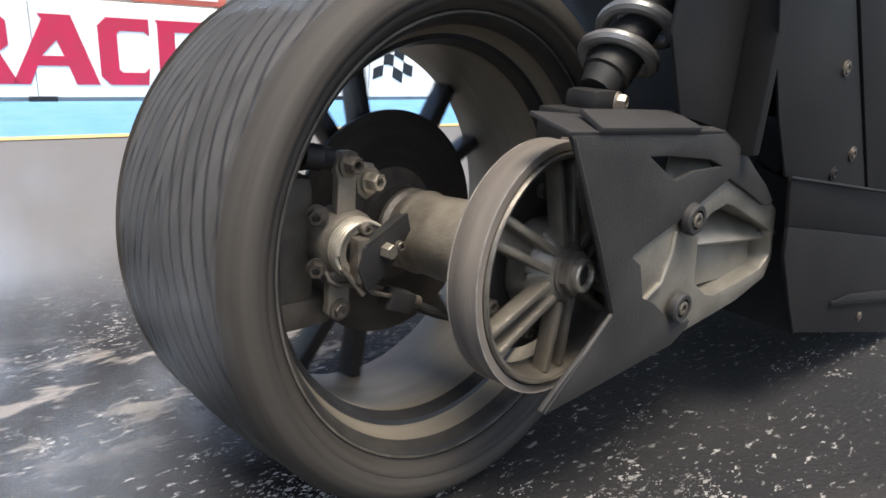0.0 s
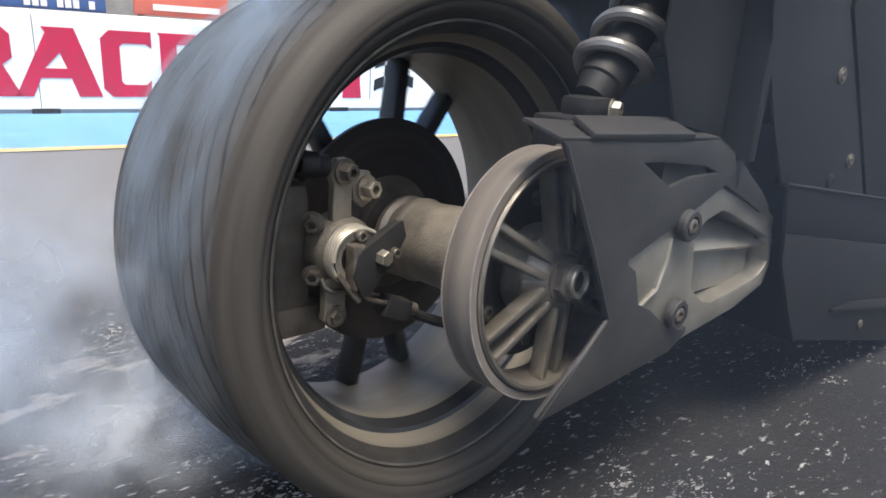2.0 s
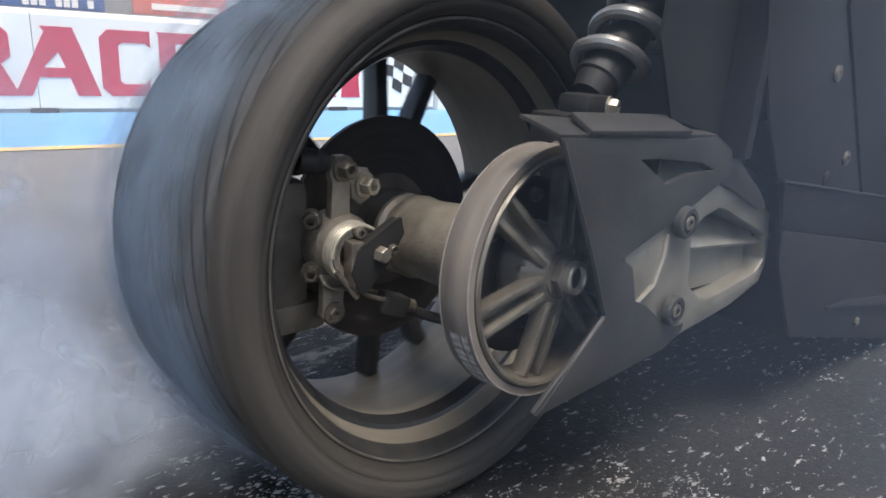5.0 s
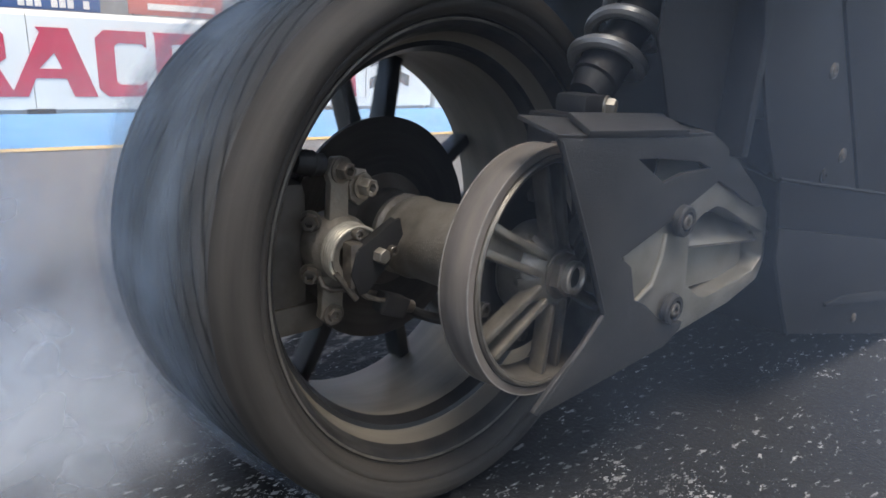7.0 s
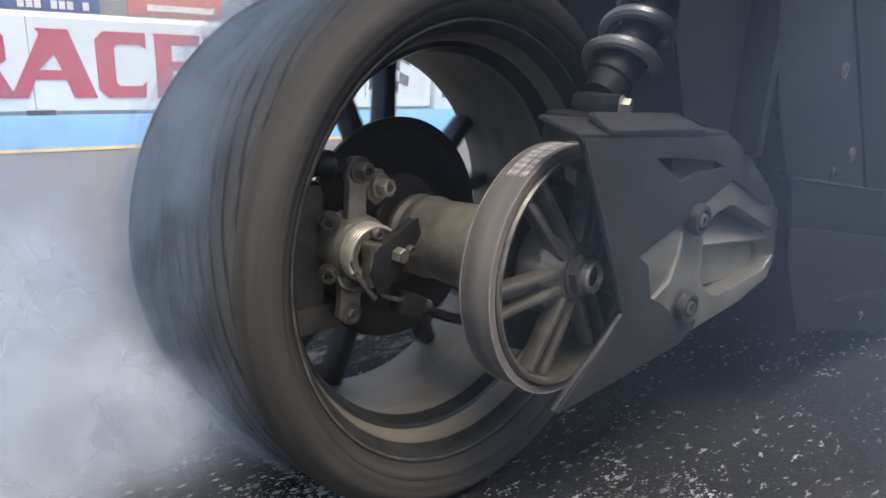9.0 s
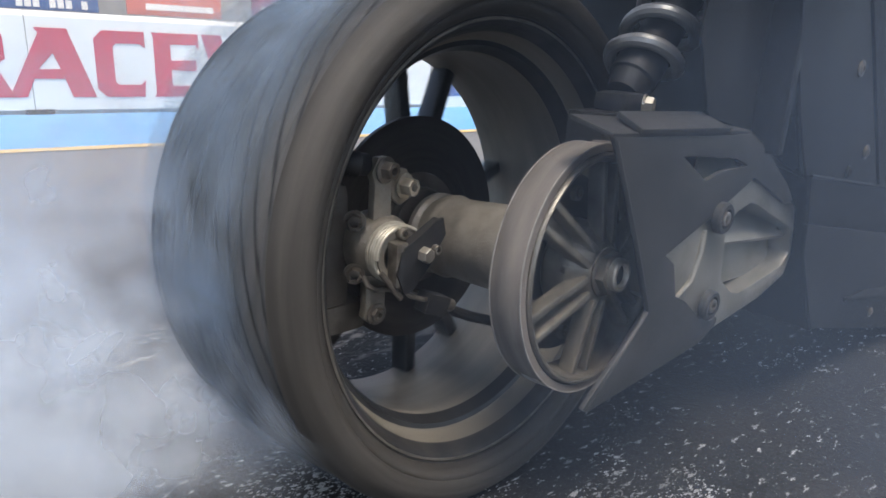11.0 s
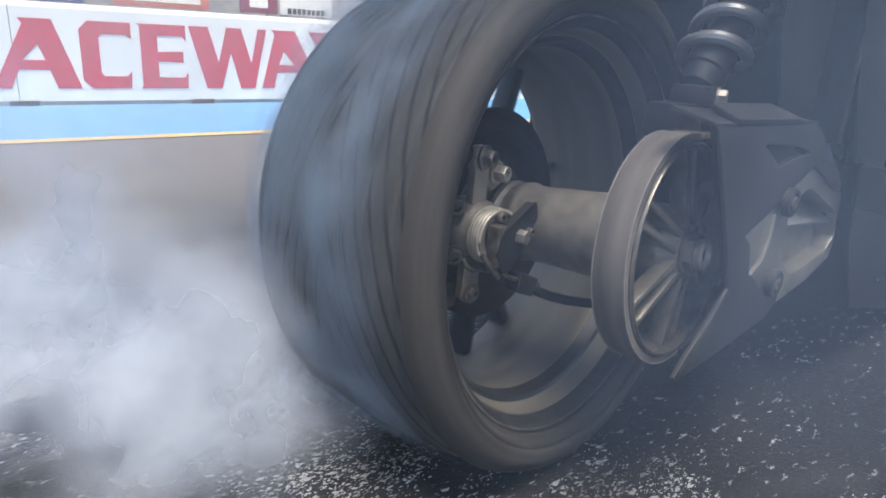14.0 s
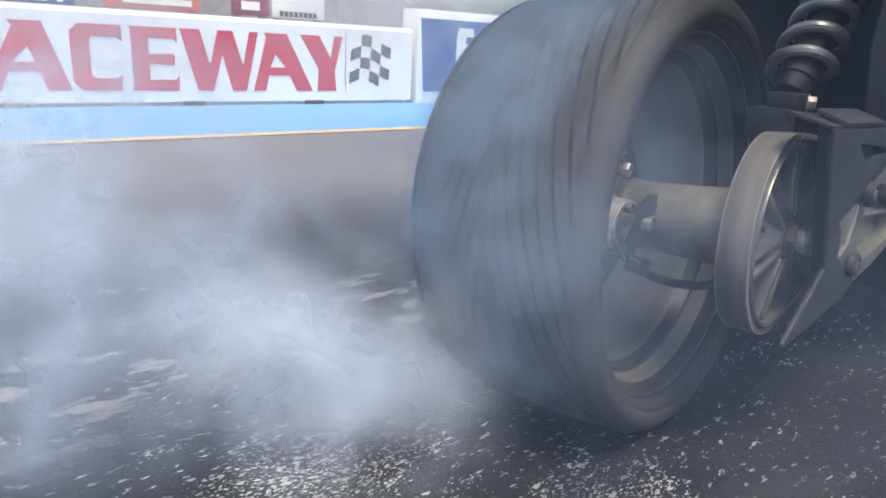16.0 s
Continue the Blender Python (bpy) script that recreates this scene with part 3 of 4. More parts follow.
# ---- the vehicle ----
CAR_ROWS = [
    (0.0, 0.0000, 0.0001, 0.003),
    (0.5, 0.0024, -0.0019, -0.154),
    (1.0, 0.0001, -0.0053, -0.269),
    (1.5, 0.0019, -0.0083, -0.228),
    (2.0, 0.0053, -0.0075, -0.104),
    (2.5, 0.0060, -0.0077, -0.089),
    (3.0, 0.0072, -0.0075, -0.079),
    (3.5, 0.0051, -0.0087, -0.078),
    (4.0, 0.0047, -0.0082, -0.081),
    (6.5, 0.0076, -0.0084, -0.086),
    (7.0, 0.0085, -0.0108, 0.092),
    (7.5, 0.0129, -0.0115, 0.039),
    (8.0, 0.0146, -0.0151, 0.285),
    (8.5, 0.0194, -0.0172, 0.236),
    (9.0, 0.0232, -0.0204, 0.425),
    (11.5, 0.0482, -0.0465, 1.024),
    (12.0, 0.0602, -0.0517, 1.103),
    (12.5, 0.0785, -0.0591, 1.287),
    (13.0, 0.1013, -0.0668, 1.525),
    (13.5, 0.1314, -0.0761, 1.867),
    (14.0, 0.1689, -0.0847, 1.880),
    (14.5, 0.2203, -0.0927, 1.703),
    (15.0, 0.2654, -0.1058, 2.217),
    (15.5, 0.3251, -0.1171, 2.235),
    (16.0, 0.3923, -0.1309, 2.382),
]
car = new("three_wheeler")
tagged(car, "black three-wheeled roadster with its rear wheel spinning", "vehicle")

AXLE = (-0.0083, 0.0, 0.3081)
TILT = pose(*AXLE) @ pose(0, 0, 0, 0, 0, 4.85) @ pose(0, 0, 0, -3.8)


def rear_wheel():
    rim = lathe([(-0.0845, 0.2485), (-0.075, 0.2455), (-0.063, 0.2415), (-0.061, 0.2395), (-0.0575, 0.2345), (-0.041, 0.2285), (-0.039, 0.2275), (-0.02, 0.229),
                 (0.06, 0.2335), (0.12, 0.236), (0.132, 0.245), (0.132, 0.258), (0.12, 0.25), (0.06, 0.242), (-0.04, 0.24), (-0.09, 0.256)], 128, closed=True)
    w = part("rear_wheel", rim, RIM, car, "dusty wide alloy rear wheel")
    part("rim_lip", lathe([(-0.101, 0.2625), (-0.1035, 0.2585), (-0.1005, 0.2545), (-0.094, 0.2515), (-0.0842, 0.2478), (-0.0842, 0.252), (-0.095, 0.257)], 128, closed=True), RIM_DARK, w, "dark rim lip")
    # black ring puts the shade on the rim's step into its colour
    part("rim_step_shade", lathe([(-0.0612, 0.2392), (-0.0588, 0.2338), (-0.0415, 0.2276), (-0.0405, 0.2286), (-0.058, 0.2352), (-0.06, 0.24)], 128, closed=True), SPOKE, w, "step in the rim, coloured black for the shade on it")
    part("rim_edge", lathe([(-0.1043, 0.2592), (-0.1045, 0.2618), (-0.099, 0.2625), (-0.098, 0.259)], 128, closed=True), LIP, w, "worn rim edge")
    # solid black ring stands in for the shade in the bead gap
    part("bead_gap_shade", lathe([(-0.1035, 0.2626), (-0.106, 0.2632), (-0.1065, 0.265), (-0.1035, 0.266)], 128, closed=True), DARK, w, "black ring standing in for the shaded gap between rim and tyre")
    # tyre: sidewalls with raised rings, round shoulders, five worn grooves
    prof = [(-0.088, 0.257), (-0.104, 0.263), (-0.112, 0.2675), (-0.113, 0.270), (-0.1185, 0.2715), (-0.1215, 0.277), (-0.121, 0.279), (-0.1245, 0.281), (-0.1265, 0.288), (-0.126, 0.2905), (-0.1265, 0.292), (-0.1235, 0.302), (-0.115, 0.3105), (-0.104, 0.316)]
    right = [(0.034 - a, r) for a, r in prof]
    part("tyre", lathe(prof + [(-0.1, 0.3172), (-0.1, 0.31), (0.134, 0.31), (0.134, 0.3172)] + right[::-1], 144), TYRE, w, "worn wide low-profile tyre, smoking", angle=60)
    tread = [(-0.1045, 0.3155)] + [(-0.1 + 0.0025 * k, 0.3212 - 0.55 * (-0.1 + 0.0025 * k - 0.017) ** 2 - (0.0012 if k % 16 in (5, 6) else 0.0)) for k in range(95)] + [(0.139, 0.3155)]
    part("tread", lathe(tread, 144), TREAD, w, "smooth worn tread with faint slanting grooves", angle=60)
    # spokes: pairs that spread towards the rim
    part("hub_bowl", lathe([(0.05, 0.001), (0.05, 0.06), (0.062, 0.075), (0.1, 0.078), (0.112, 0.06), (0.115, 0.001)], 48), SPOKE, w, "black hub")
    for k in range(WHEEL_PAIRS):
        for s in (-1, 1):
            mid = 360 / WHEEL_PAIRS * k + WHEEL_PHASE
            a0, a1 = radians(mid + s * 8), radians(mid + s * 12.5)
            p, q = (0.068 * math.cos(a0), 0.085, 0.068 * math.sin(a0)), (0.238 * math.cos(a1), 0.108, 0.238 * math.sin(a1))
            part("spoke", bar(p, q, 0.022, 0.02, 0.034, 0.005), SPOKE, w, "black twin spoke")
    part("brake_disc", lathe([(0.043, 0.076), (0.043, 0.149), (0.05, 0.149), (0.05, 0.076)], 96, closed=True), DISC, w, "dark brake disc")
    part("disc_carrier", lathe([(0.03, 0.001), (0.03, 0.053), (0.034, 0.056), (0.04, 0.057), (0.042, 0.075), (0.048, 0.077), (0.048, 0.05)], 72), CARRIER, w, "brown-grey disc carrier")
    # drive pulley with six twin spokes
    part("pulley", lathe([(-0.196, 0.124), (-0.236, 0.124), (-0.2375, 0.1225), (-0.2375, 0.1185), (-0.235, 0.1165), (-0.229, 0.1155), (-0.212, 0.1125), (-0.2, 0.112), (-0.196, 0.113)], 120, closed=True), PULLEY, w, "dusty cast drive pulley")
    part("pulley_rim", lathe([(-0.2372, 0.1195), (-0.239, 0.1203), (-0.239, 0.1222), (-0.2372, 0.123)], 120, closed=True), LIP, w, "bright worn pulley edge")
    for k in range(6):
        a = radians(60 * k + PULLEY_PHASE)
        c, s = math.cos(a), math.sin(a)
        for o in (-0.0105, 0.0105):
            p = (0.03 * c - o * 0.9 * s, -0.235, 0.03 * s + o * 0.9 * c)
            q = (0.114 * c - o * 1.25 * s, -0.224, 0.114 * s + o * 1.25 * c)
            part("pulley_spoke", bar(p, q, 0.0085, 0.0075, 0.018, 0.0025), PULLEY, w)
        p, q = (0.03 * c, -0.224, 0.03 * s), (0.113 * c, -0.214, 0.113 * s)
        part("pulley_web", bar(p, q, 0.019, 0.026, 0.005, 0.001), PULLEY, w)
    part("pulley_hub", lathe([(-0.2, 0.052), (-0.221, 0.05), (-0.23, 0.045), (-0.2385, 0.034), (-0.2425, 0.027), (-0.2425, 0.001)], 48), PULLEY, w, "cast pulley hub")
    for k in range(6):
        a = radians(60 * k + PULLEY_PHASE + 30)
        part("hub_lug", bar((0.03 * math.cos(a), -0.2385, 0.03 * math.sin(a)), (0.05 * math.cos(a), -0.2225, 0.05 * math.sin(a)), 0.01, 0.008, 0.008, 0.002), PULLEY, w)
    nut = bmesh.new()
    tube([(0, -0.241, 0), (0, -0.2445, 0), (0, -0.2455, 0)], [0.0265, 0.0265, 0.025], 32, True, nut)
    tube([(0, -0.2455, 0), (0, -0.2545, 0), (0, -0.256, 0)], [0.0235, 0.0235, 0.021], 6, True, nut)
    part("axle_nut", nut, CARRIER, w, "large dark axle nut with washer")
    # black disc closes the shallow bore in place of its deep shade
    part("axle_bore_shade", lathe([(-0.2585, 0.0116), (-0.258, 0.0005)], 32), DARK, w, "black disc standing in for the shade in the hollow axle")
    part("axle_end", lathe([(-0.25, 0.0175), (-0.263, 0.0175), (-0.2645, 0.016), (-0.2645, 0.0128), (-0.263, 0.0118), (-0.254, 0.0116), (-0.254, 0.0005)], 40), BRIGHT, w, "hollow bright axle end")
    return w


WHEEL_PHASE, WHEEL_PAIRS, PULLEY_PHASE = -19.0, 5, 0.0
wheel = rear_wheel()


PRINTS = []
PRINT = material("worn_white_print", (0.62, 0.6, 0.57), 0.6, 0.0, (0.3, 0.28, 0.25), 160, contrast=(0.4, 0.62))


def final_drive():
    """What stands still round the axle: hub carrier, belt, guard and swingarm."""
    hub = part("hub_carrier", lathe([(0.012, 0.001), (0.012, 0.05), (0.009, 0.0525), (0.002, 0.053), (-0.001, 0.0505), (-0.003, 0.0475), (-0.011, 0.047), (-0.014, 0.0485), (-0.0165, 0.0525), (-0.024, 0.0535), (-0.028, 0.052), (-0.031, 0.0505), (-0.05, 0.0505), (-0.12, 0.053), (-0.19, 0.057), (-0.195, 0.001)], 64), ALU, car, "cast hub carrier tube")
    hub.matrix_local = TILT
    # flange colour is near black to hold the shade inside the pulley
    part("bearing_flange", lathe([(-0.178, 0.05), (-0.182, 0.09), (-0.186, 0.098), (-0.193, 0.098), (-0.196, 0.088), (-0.196, 0.05)], 64), DISC, hub, "bearing flange behind the pulley, coloured dark for the shade there")
    for k in range(6):
        a = radians(60 * k + 25)
        bolt("flange_bolt", (0.078 * math.cos(a), -0.196, 0.078 * math.sin(a)), 0.009, 0.007, CARRIER, hub)
    # belt: wraps the pulley's rear half, then runs forward to the gearbox
    sec = [(-0.197, 0.1255), (-0.197, 0.1325), (-0.1985, 0.1335), (-0.2335, 0.1335), (-0.235, 0.1325), (-0.235, 0.1255)]
    bm = lathe(sec, 80, 80, 280, closed=True)
    belt = part("drive_belt", bm, BELT, car, "dusty toothed drive belt")
    belt.matrix_local = TILT
    for y in (-0.1975, -0.2345):
        part("belt_edge", lathe([(y - 0.0006, 0.1328), (y - 0.0006, 0.1342), (y + 0.0006, 0.1342), (y + 0.0006, 0.1328)], 80, 80, 280, closed=True), BELT_EDGE, belt, "frayed pale belt edge")
    # worn white print on the belt's back, in rows of marks
    for k in range(9):
        a = 4.2 * (k - 4)
        q = bmesh.new()
        for y0, y1 in ((-0.229, -0.221), (-0.2185, -0.206)):
            lath = [(y0, 0.1337), (y0, 0.1341), (y1, 0.1341), (y1, 0.1337)]
            ring = [[q.verts.new((r * math.cos(radians(a + d)), y, r * math.sin(radians(a + d)))) for y, r in lath] for d in (-1.5, 0, 1.5 - 0.5 * (k % 2))]
            for m, o in zip(ring, ring[1:]):
                for i in range(4):
                    q.faces.new((m[i], m[(i + 1) % 4], o[(i + 1) % 4], o[i]))
        ob = part("print_mark", q, PRINT, belt, "worn white print mark")
        PRINTS.append(ob)
    run = part("belt_run", box(0.0, 0.42, -0.235, -0.197, -0.1335, -0.1255, 0.001), BELT, car)
    run.matrix_local = TILT @ pose(0.02, 0, 0, 0, -6)
    run = part("belt_run", box(0.0, 0.42, -0.235, -0.197, 0.1255, 0.1335, 0.001), BELT, car)
    run.matrix_local = TILT @ pose(0.02, 0, 0, 0, 6)


final_drive()


def slab(name, front, back, t, mat, parent):
    """A thin folded sheet between two edges."""
    bm = bmesh.new()
    pts = [Vector(q) for q in front + back[::-1]]
    nrm = (pts[1] - pts[0]).cross(pts[-1] - pts[0]).normalized() * t
    lo = [bm.verts.new(q) for q in pts]
    up = [bm.verts.new(q + nrm) for q in pts]
    bm.faces.new(lo)
    bm.faces.new(up)
    for i in range(len(pts)):
        j = (i + 1) % len(pts)
        bm.faces.new((lo[i], lo[j], up[j], up[i]))
    bmesh.ops.recalc_face_normals(bm, faces=bm.faces[:])
    bmesh.ops.bevel(bm, geom=bm.edges[:], offset=t * 0.25, segments=2, affect="EDGES", profile=0.6)
    return part(name, bm, mat, parent)


def guard():
    y = -0.285
    out = [(-0.065, 0.476), (-0.052, 0.458), (-0.040, 0.435), (-0.002, 0.365), (0.022, 0.313), (0.036, 0.288), (0.011, 0.263), (-0.029, 0.232), (-0.060, 0.205), (-0.052, 0.199), (0.051, 0.207), (0.166, 0.217), (0.197, 0.232), (0.199, 0.242), (0.178, 0.242), (0.145, 0.258), (0.113, 0.282), (0.088, 0.294), (0.074, 0.334), (0.054, 0.347), (0.141, 0.377), (0.228, 0.412), (0.276, 0.393), (0.331, 0.369), (0.348, 0.367), (0.355, 0.372), (0.326, 0.396), (0.250, 0.442), (0.198, 0.466), (0.136, 0.467)]
    hole = [(0.060, 0.449), (0.097, 0.447), (0.176, 0.438), (0.204, 0.429), (0.147, 0.428), (0.112, 0.420)]
    g = part("belt_guard", plate(out, 0.006, Matrix.Translation((0, y, 0)), [hole], 0.0018), PLASTIC, car, "matt black moulded belt guard")
    slab("guard_top", [(-0.066, y + 0.001, 0.4745), (0.198, y + 0.001, 0.4645)], [(-0.067, -0.235, 0.4865), (0.219, -0.235, 0.4665)], 0.0045, PLASTIC, g)
    slab("top_ridge", [(-0.028, y - 0.002, 0.4755), (0.14, y - 0.002, 0.4695)], [(-0.012, -0.247, 0.4875), (0.145, -0.247, 0.4825)], 0.006, PLASTIC, g)
    slab("rear_fold", [(-0.062, y + 0.002, 0.472), (-0.004, y + 0.002, 0.365), (0.034, y + 0.002, 0.288)], [(-0.018, y + 0.03, 0.472), (0.04, y + 0.03, 0.365), (0.074, y + 0.028, 0.288)], 0.004, PLASTIC, g)
    slab("lower_fold", [(0.034, y + 0.002, 0.288), (-0.056, y + 0.002, 0.203)], [(0.066, y + 0.022, 0.286), (-0.036, y + 0.012, 0.202)], 0.004, PLASTIC, g)
    slab("end_fold", [(0.199, y + 0.002, 0.464), (0.25, y + 0.002, 0.441), (0.352, y + 0.002, 0.3715)], [(0.207, y + 0.03, 0.468), (0.257, y + 0.03, 0.445), (0.358, y + 0.03, 0.375)], 0.004, PLASTIC, g)
    slab("under_fold", [(0.231, y + 0.002, 0.411), (0.345, y + 0.002, 0.3665)], [(0.233, y + 0.024, 0.407), (0.347, y + 0.024, 0.363)], 0.004, PLASTIC, g)
    for at in ((0.157, -0.287, 0.374), (0.162, -0.287, 0.268)):
        bm = lathe([(0.002, 0.0185), (-0.005, 0.018), (-0.007, 0.016), (-0.007, 0.0115), (-0.002, 0.011), (-0.002, 0.0005)], 32)
        bm.transform(Matrix.Translation(at))
        part("bolt_cup", bm, PLASTIC, g)
        bolt("bolt", (at[0], at[1] - 0.002, at[2]), 0.0085, 0.006, STEEL, g, hexed=False)


guard()


def swingarm():
    """The cast end of the swingarm: a thick rim round a pocket, which a bright sloping ledge divides."""
    y = -0.279
    out = [(0.080, 0.286), (0.063, 0.353), (0.171, 0.387), (0.239, 0.413), (0.366, 0.368), (0.388, 0.356), (0.397, 0.321), (0.406, 0.285), (0.396, 0.256), (0.322, 0.236), (0.198, 0.222)]
    rim = [(0.193, 0.358), (0.216, 0.371), (0.247, 0.378), (0.266, 0.373), (0.387, 0.325), (0.397, 0.289), (0.377, 0.273), (0.310, 0.264), (0.259, 0.259), (0.239, 0.264), (0.205, 0.287)]
    a = part("swingarm", plate(out, 0.06, Matrix.Translation((0, y, 0)), [rim], 0.004), ALU_ARM, car, "grey cast swingarm end with a deep pocket")
    part("pocket_floor", box(0.18, 0.395, y + 0.052, y + 0.058, 0.25, 0.385), ALU_ARM, a)

    def wedge(name, sec, xs):
        bm = bmesh.new()
        e = [[bm.verts.new((x, y + v, z + dz)) for v, z in sec] for x, dz in xs]
        for i in range(len(sec)):
            j = (i + 1) % len(sec)
            bm.faces.new((e[0][i], e[0][j], e[1][j], e[1][i]))
        bm.faces.new(e[0])
        bm.faces.new(e[1])
        bmesh.ops.recalc_face_normals(bm, faces=bm.faces[:])
        bmesh.ops.bevel(bm, geom=bm.edges[:], offset=0.0015, segments=2, affect="EDGES", profile=0.6)
        return part(name, bm, ALU_ARM, a)

    # the ledge slopes up and inwards; below it the floor runs out again to the lower rim
    wedge("pocket_ledge", [(0.05, 0.357), (0.044, 0.357), (0.008, 0.3265), (0.012, 0.322), (0.05, 0.318)], ((0.192, 0.007), (0.392, -0.013)))
    wedge("pocket_slope", [(0.05, 0.322), (0.03, 0.32), (0.022, 0.262), (0.05, 0.25)], ((0.2, 0.006), (0.388, 0.0)))
    # the raised shoulder that shows through the guard's opening, and the rib before the hub
    slab("arm_shoulder", [(0.1, y + 0.004, 0.408), (0.2, y + 0.004, 0.421)], [(0.15, y + 0.03, 0.437), (0.215, y + 0.03, 0.437)], 0.005, ALU_ARM, a)
    part("edge_rib", tube([(0.094, y - 0.001, 0.286), (0.124, y - 0.001, 0.302), (0.136, y - 0.001, 0.335), (0.138, y - 0.001, 0.36)], [0.003, 0.004, 0.004, 0.003], 10), ALU_ARM, a)
    bolt("adjuster_bolt", (0.398, y + 0.02, 0.318), 0.011, 0.022, STEEL, a, turn=pose(0, 0, 0, 0, 0, 90))
    part("adjuster_rod", tube([(0.38, y + 0.02, 0.318), (0.44, y + 0.02, 0.312)], 0.006, 12), STEEL, a)
    part("lower_strut", tube([(0.13, -0.215, 0.21), (0.3, -0.2, 0.237), (0.52, -0.17, 0.272)], [0.014, 0.016, 0.016], 14), DARK, a, "black lower strut")
    part("strut_rail", tube([(0.17, -0.27, 0.213), (0.3, -0.262, 0.236), (0.43, -0.25, 0.262)], 0.006, 10), DARK, a)


swingarm()


def shock():
    p, q = Vector((0.112, -0.168, 0.5)), Vector((0.335, -0.16, 0.74))
    d = (q - p).normalized()
    s = part("shock_absorber", tube([p, p + d * 0.02, p + d * 0.022, p + d * 0.055, p + d * 0.057, q], [0.02, 0.025, 0.0285, 0.0285, 0.025, 0.025], 28), DARK, car, "black shock absorber with a coil spring")
    u = d.orthogonal().normalized()
    v = d.cross(u)
    pts = [p + d * (0.042 + 0.046 * max(0, k - 14) / 40) + (u * math.cos(k * math.pi / 20) + v * math.sin(k * math.pi / 20)) * 0.0385 for k in range(0, 190)]
    part("coil_spring", tube(pts, 0.0082, 10), SPRING, s, "pale coated coil spring")
    part("shock_eye", box(0.08, 0.125, -0.195, -0.15, 0.479, 0.503, 0.008), DARK, s)
    part("shock_link", box(0.05, 0.1, -0.19, -0.14, 0.44, 0.482, 0.004), DARK, s)
    bolt("shock_bolt", (0.12, -0.192, 0.49), 0.0095, 0.012, BRIGHT, s, turn=pose(0, 0, 0, 0, 0, 20), washer=0.012)


shock()


def body():
    """Rear of the body: riveted side panels, the folded strip and sill below, and the dark well behind the wheel."""
    y, yw = -0.3, -0.262
    b = part("rear_side_panel", plate([(0.210, 0.950), (0.228, 0.606), (0.254, 0.538), (0.288, 0.478), (0.340, 0.408), (0.635, 0.364), (0.426, 0.620), (0.426, 0.950)], 0.004, Matrix.Translation((0, y, 0)), (), 0.0015), BODY, car, "black riveted rear side panel")
    part("front_side_panel", plate([(0.430, 0.950), (0.430, 0.620), (0.639, 0.364), (1.900, 0.175), (1.900, 0.950)], 0.006, Matrix.Translation((0, y - 0.003, 0)), (), 0.0015), BODY, car, "black front side panel")
    part("well_panel", plate([(0.119, 0.950), (0.098, 0.564), (0.139, 0.484), (0.242, 0.463), (0.323, 0.419), (0.438, 0.388), (0.372, 0.537), (0.332, 0.950)], 0.004, Matrix.Translation((0, yw, 0)), [[(0.240, 0.485), (0.361, 0.476), (0.380, 0.463), (0.416, 0.404), (0.405, 0.399), (0.301, 0.436)]], 0.0012), BODY, car, "black wheel well panel with a cut-out")
    part("well_return", box(0.24, 0.256, y, yw, 0.44, 0.9, 0.003), BODY, car)
    strip_bm = plate([(0.340, 0.408), (0.658, 0.361), (1.900, 0.175), (1.900, 0.057), (0.782, 0.263), (0.384, 0.337)], 0.006, Matrix.Translation((0, y - 0.006, 0)), (), 0.002)
    for vtx in strip_bm.verts:
        vtx.co.y += (0.4 - vtx.co.z) * 0.1
    st = part("folded_strip", strip_bm, BODY, car)
    part("strip_lip", tube([(0.340, -0.306, 0.408), (1.850, -0.306, 0.183)], 0.0025, 8), BODY, st)
    lo = part("sill_panel", plate([(0.384, 0.337), (0.782, 0.263), (1.200, 0.186), (1.200, 0.030), (0.986, 0.030), (0.494, 0.155), (0.455, 0.205), (0.393, 0.294)], 0.006, Matrix.Translation((0, y, 0)), (), 0.002), BODY, car, "black lower sill panel")
    slab("sill_fold", [(0.607, -0.303, 0.181), (1.197, -0.303, 0.071)], [(0.684, -0.301, 0.179), (1.184, -0.301, 0.094)], 0.004, BODY, lo)
    part("sill_rib", bar((0.609, -0.303, 0.179), (1.2, -0.303, 0.068), 0.008, 0.008, 0.006, 0.002), BODY, lo)
    part("rear_bulkhead", box(0.52, 0.56, -0.29, 0.35, 0.14, 0.95, 0.004), BODY, car)
    part("bay_side", box(0.42, 1.6, 0.32, 0.35, 0.2, 0.95, 0.004), BODY, car)
    part("floor_pan", box(0.57, 1.9, -0.29, 0.35, 0.16, 0.18, 0.004), BODY, car)
    part("upper_body", box(0.1, 1.9, -0.29, 0.35, 0.9, 0.95, 0.01), BODY, car)
    part("hose", tube([(0.28, -0.12, 0.65), (0.34, -0.17, 0.67), (0.42, -0.2, 0.66), (0.5, -0.2, 0.6)], 0.016, 12), DARK, car, "black ribbed hose")
    for k, x in enumerate((0.36, 0.45)):
        part("well_rib", box(x, x + 0.006, yw - 0.004, yw + 0.002, 0.47, 0.88, 0.0015), BODY, car)
    for (x, z), m in zip([(0.444, 0.540), (0.541, 0.424), (0.488, 0.399)], (STEEL, STEEL, BODY)):
        bolt("rivet", (x, y - 0.0002, z), 0.0075, 0.004, m, b, hexed=False, washer=0.0105)
    for x, z in [(0.775, 0.116)]:
        bolt("rivet", (x, y - 0.0005, z), 0.007, 0.004, STEEL, lo, hexed=False, washer=0.009)


body()


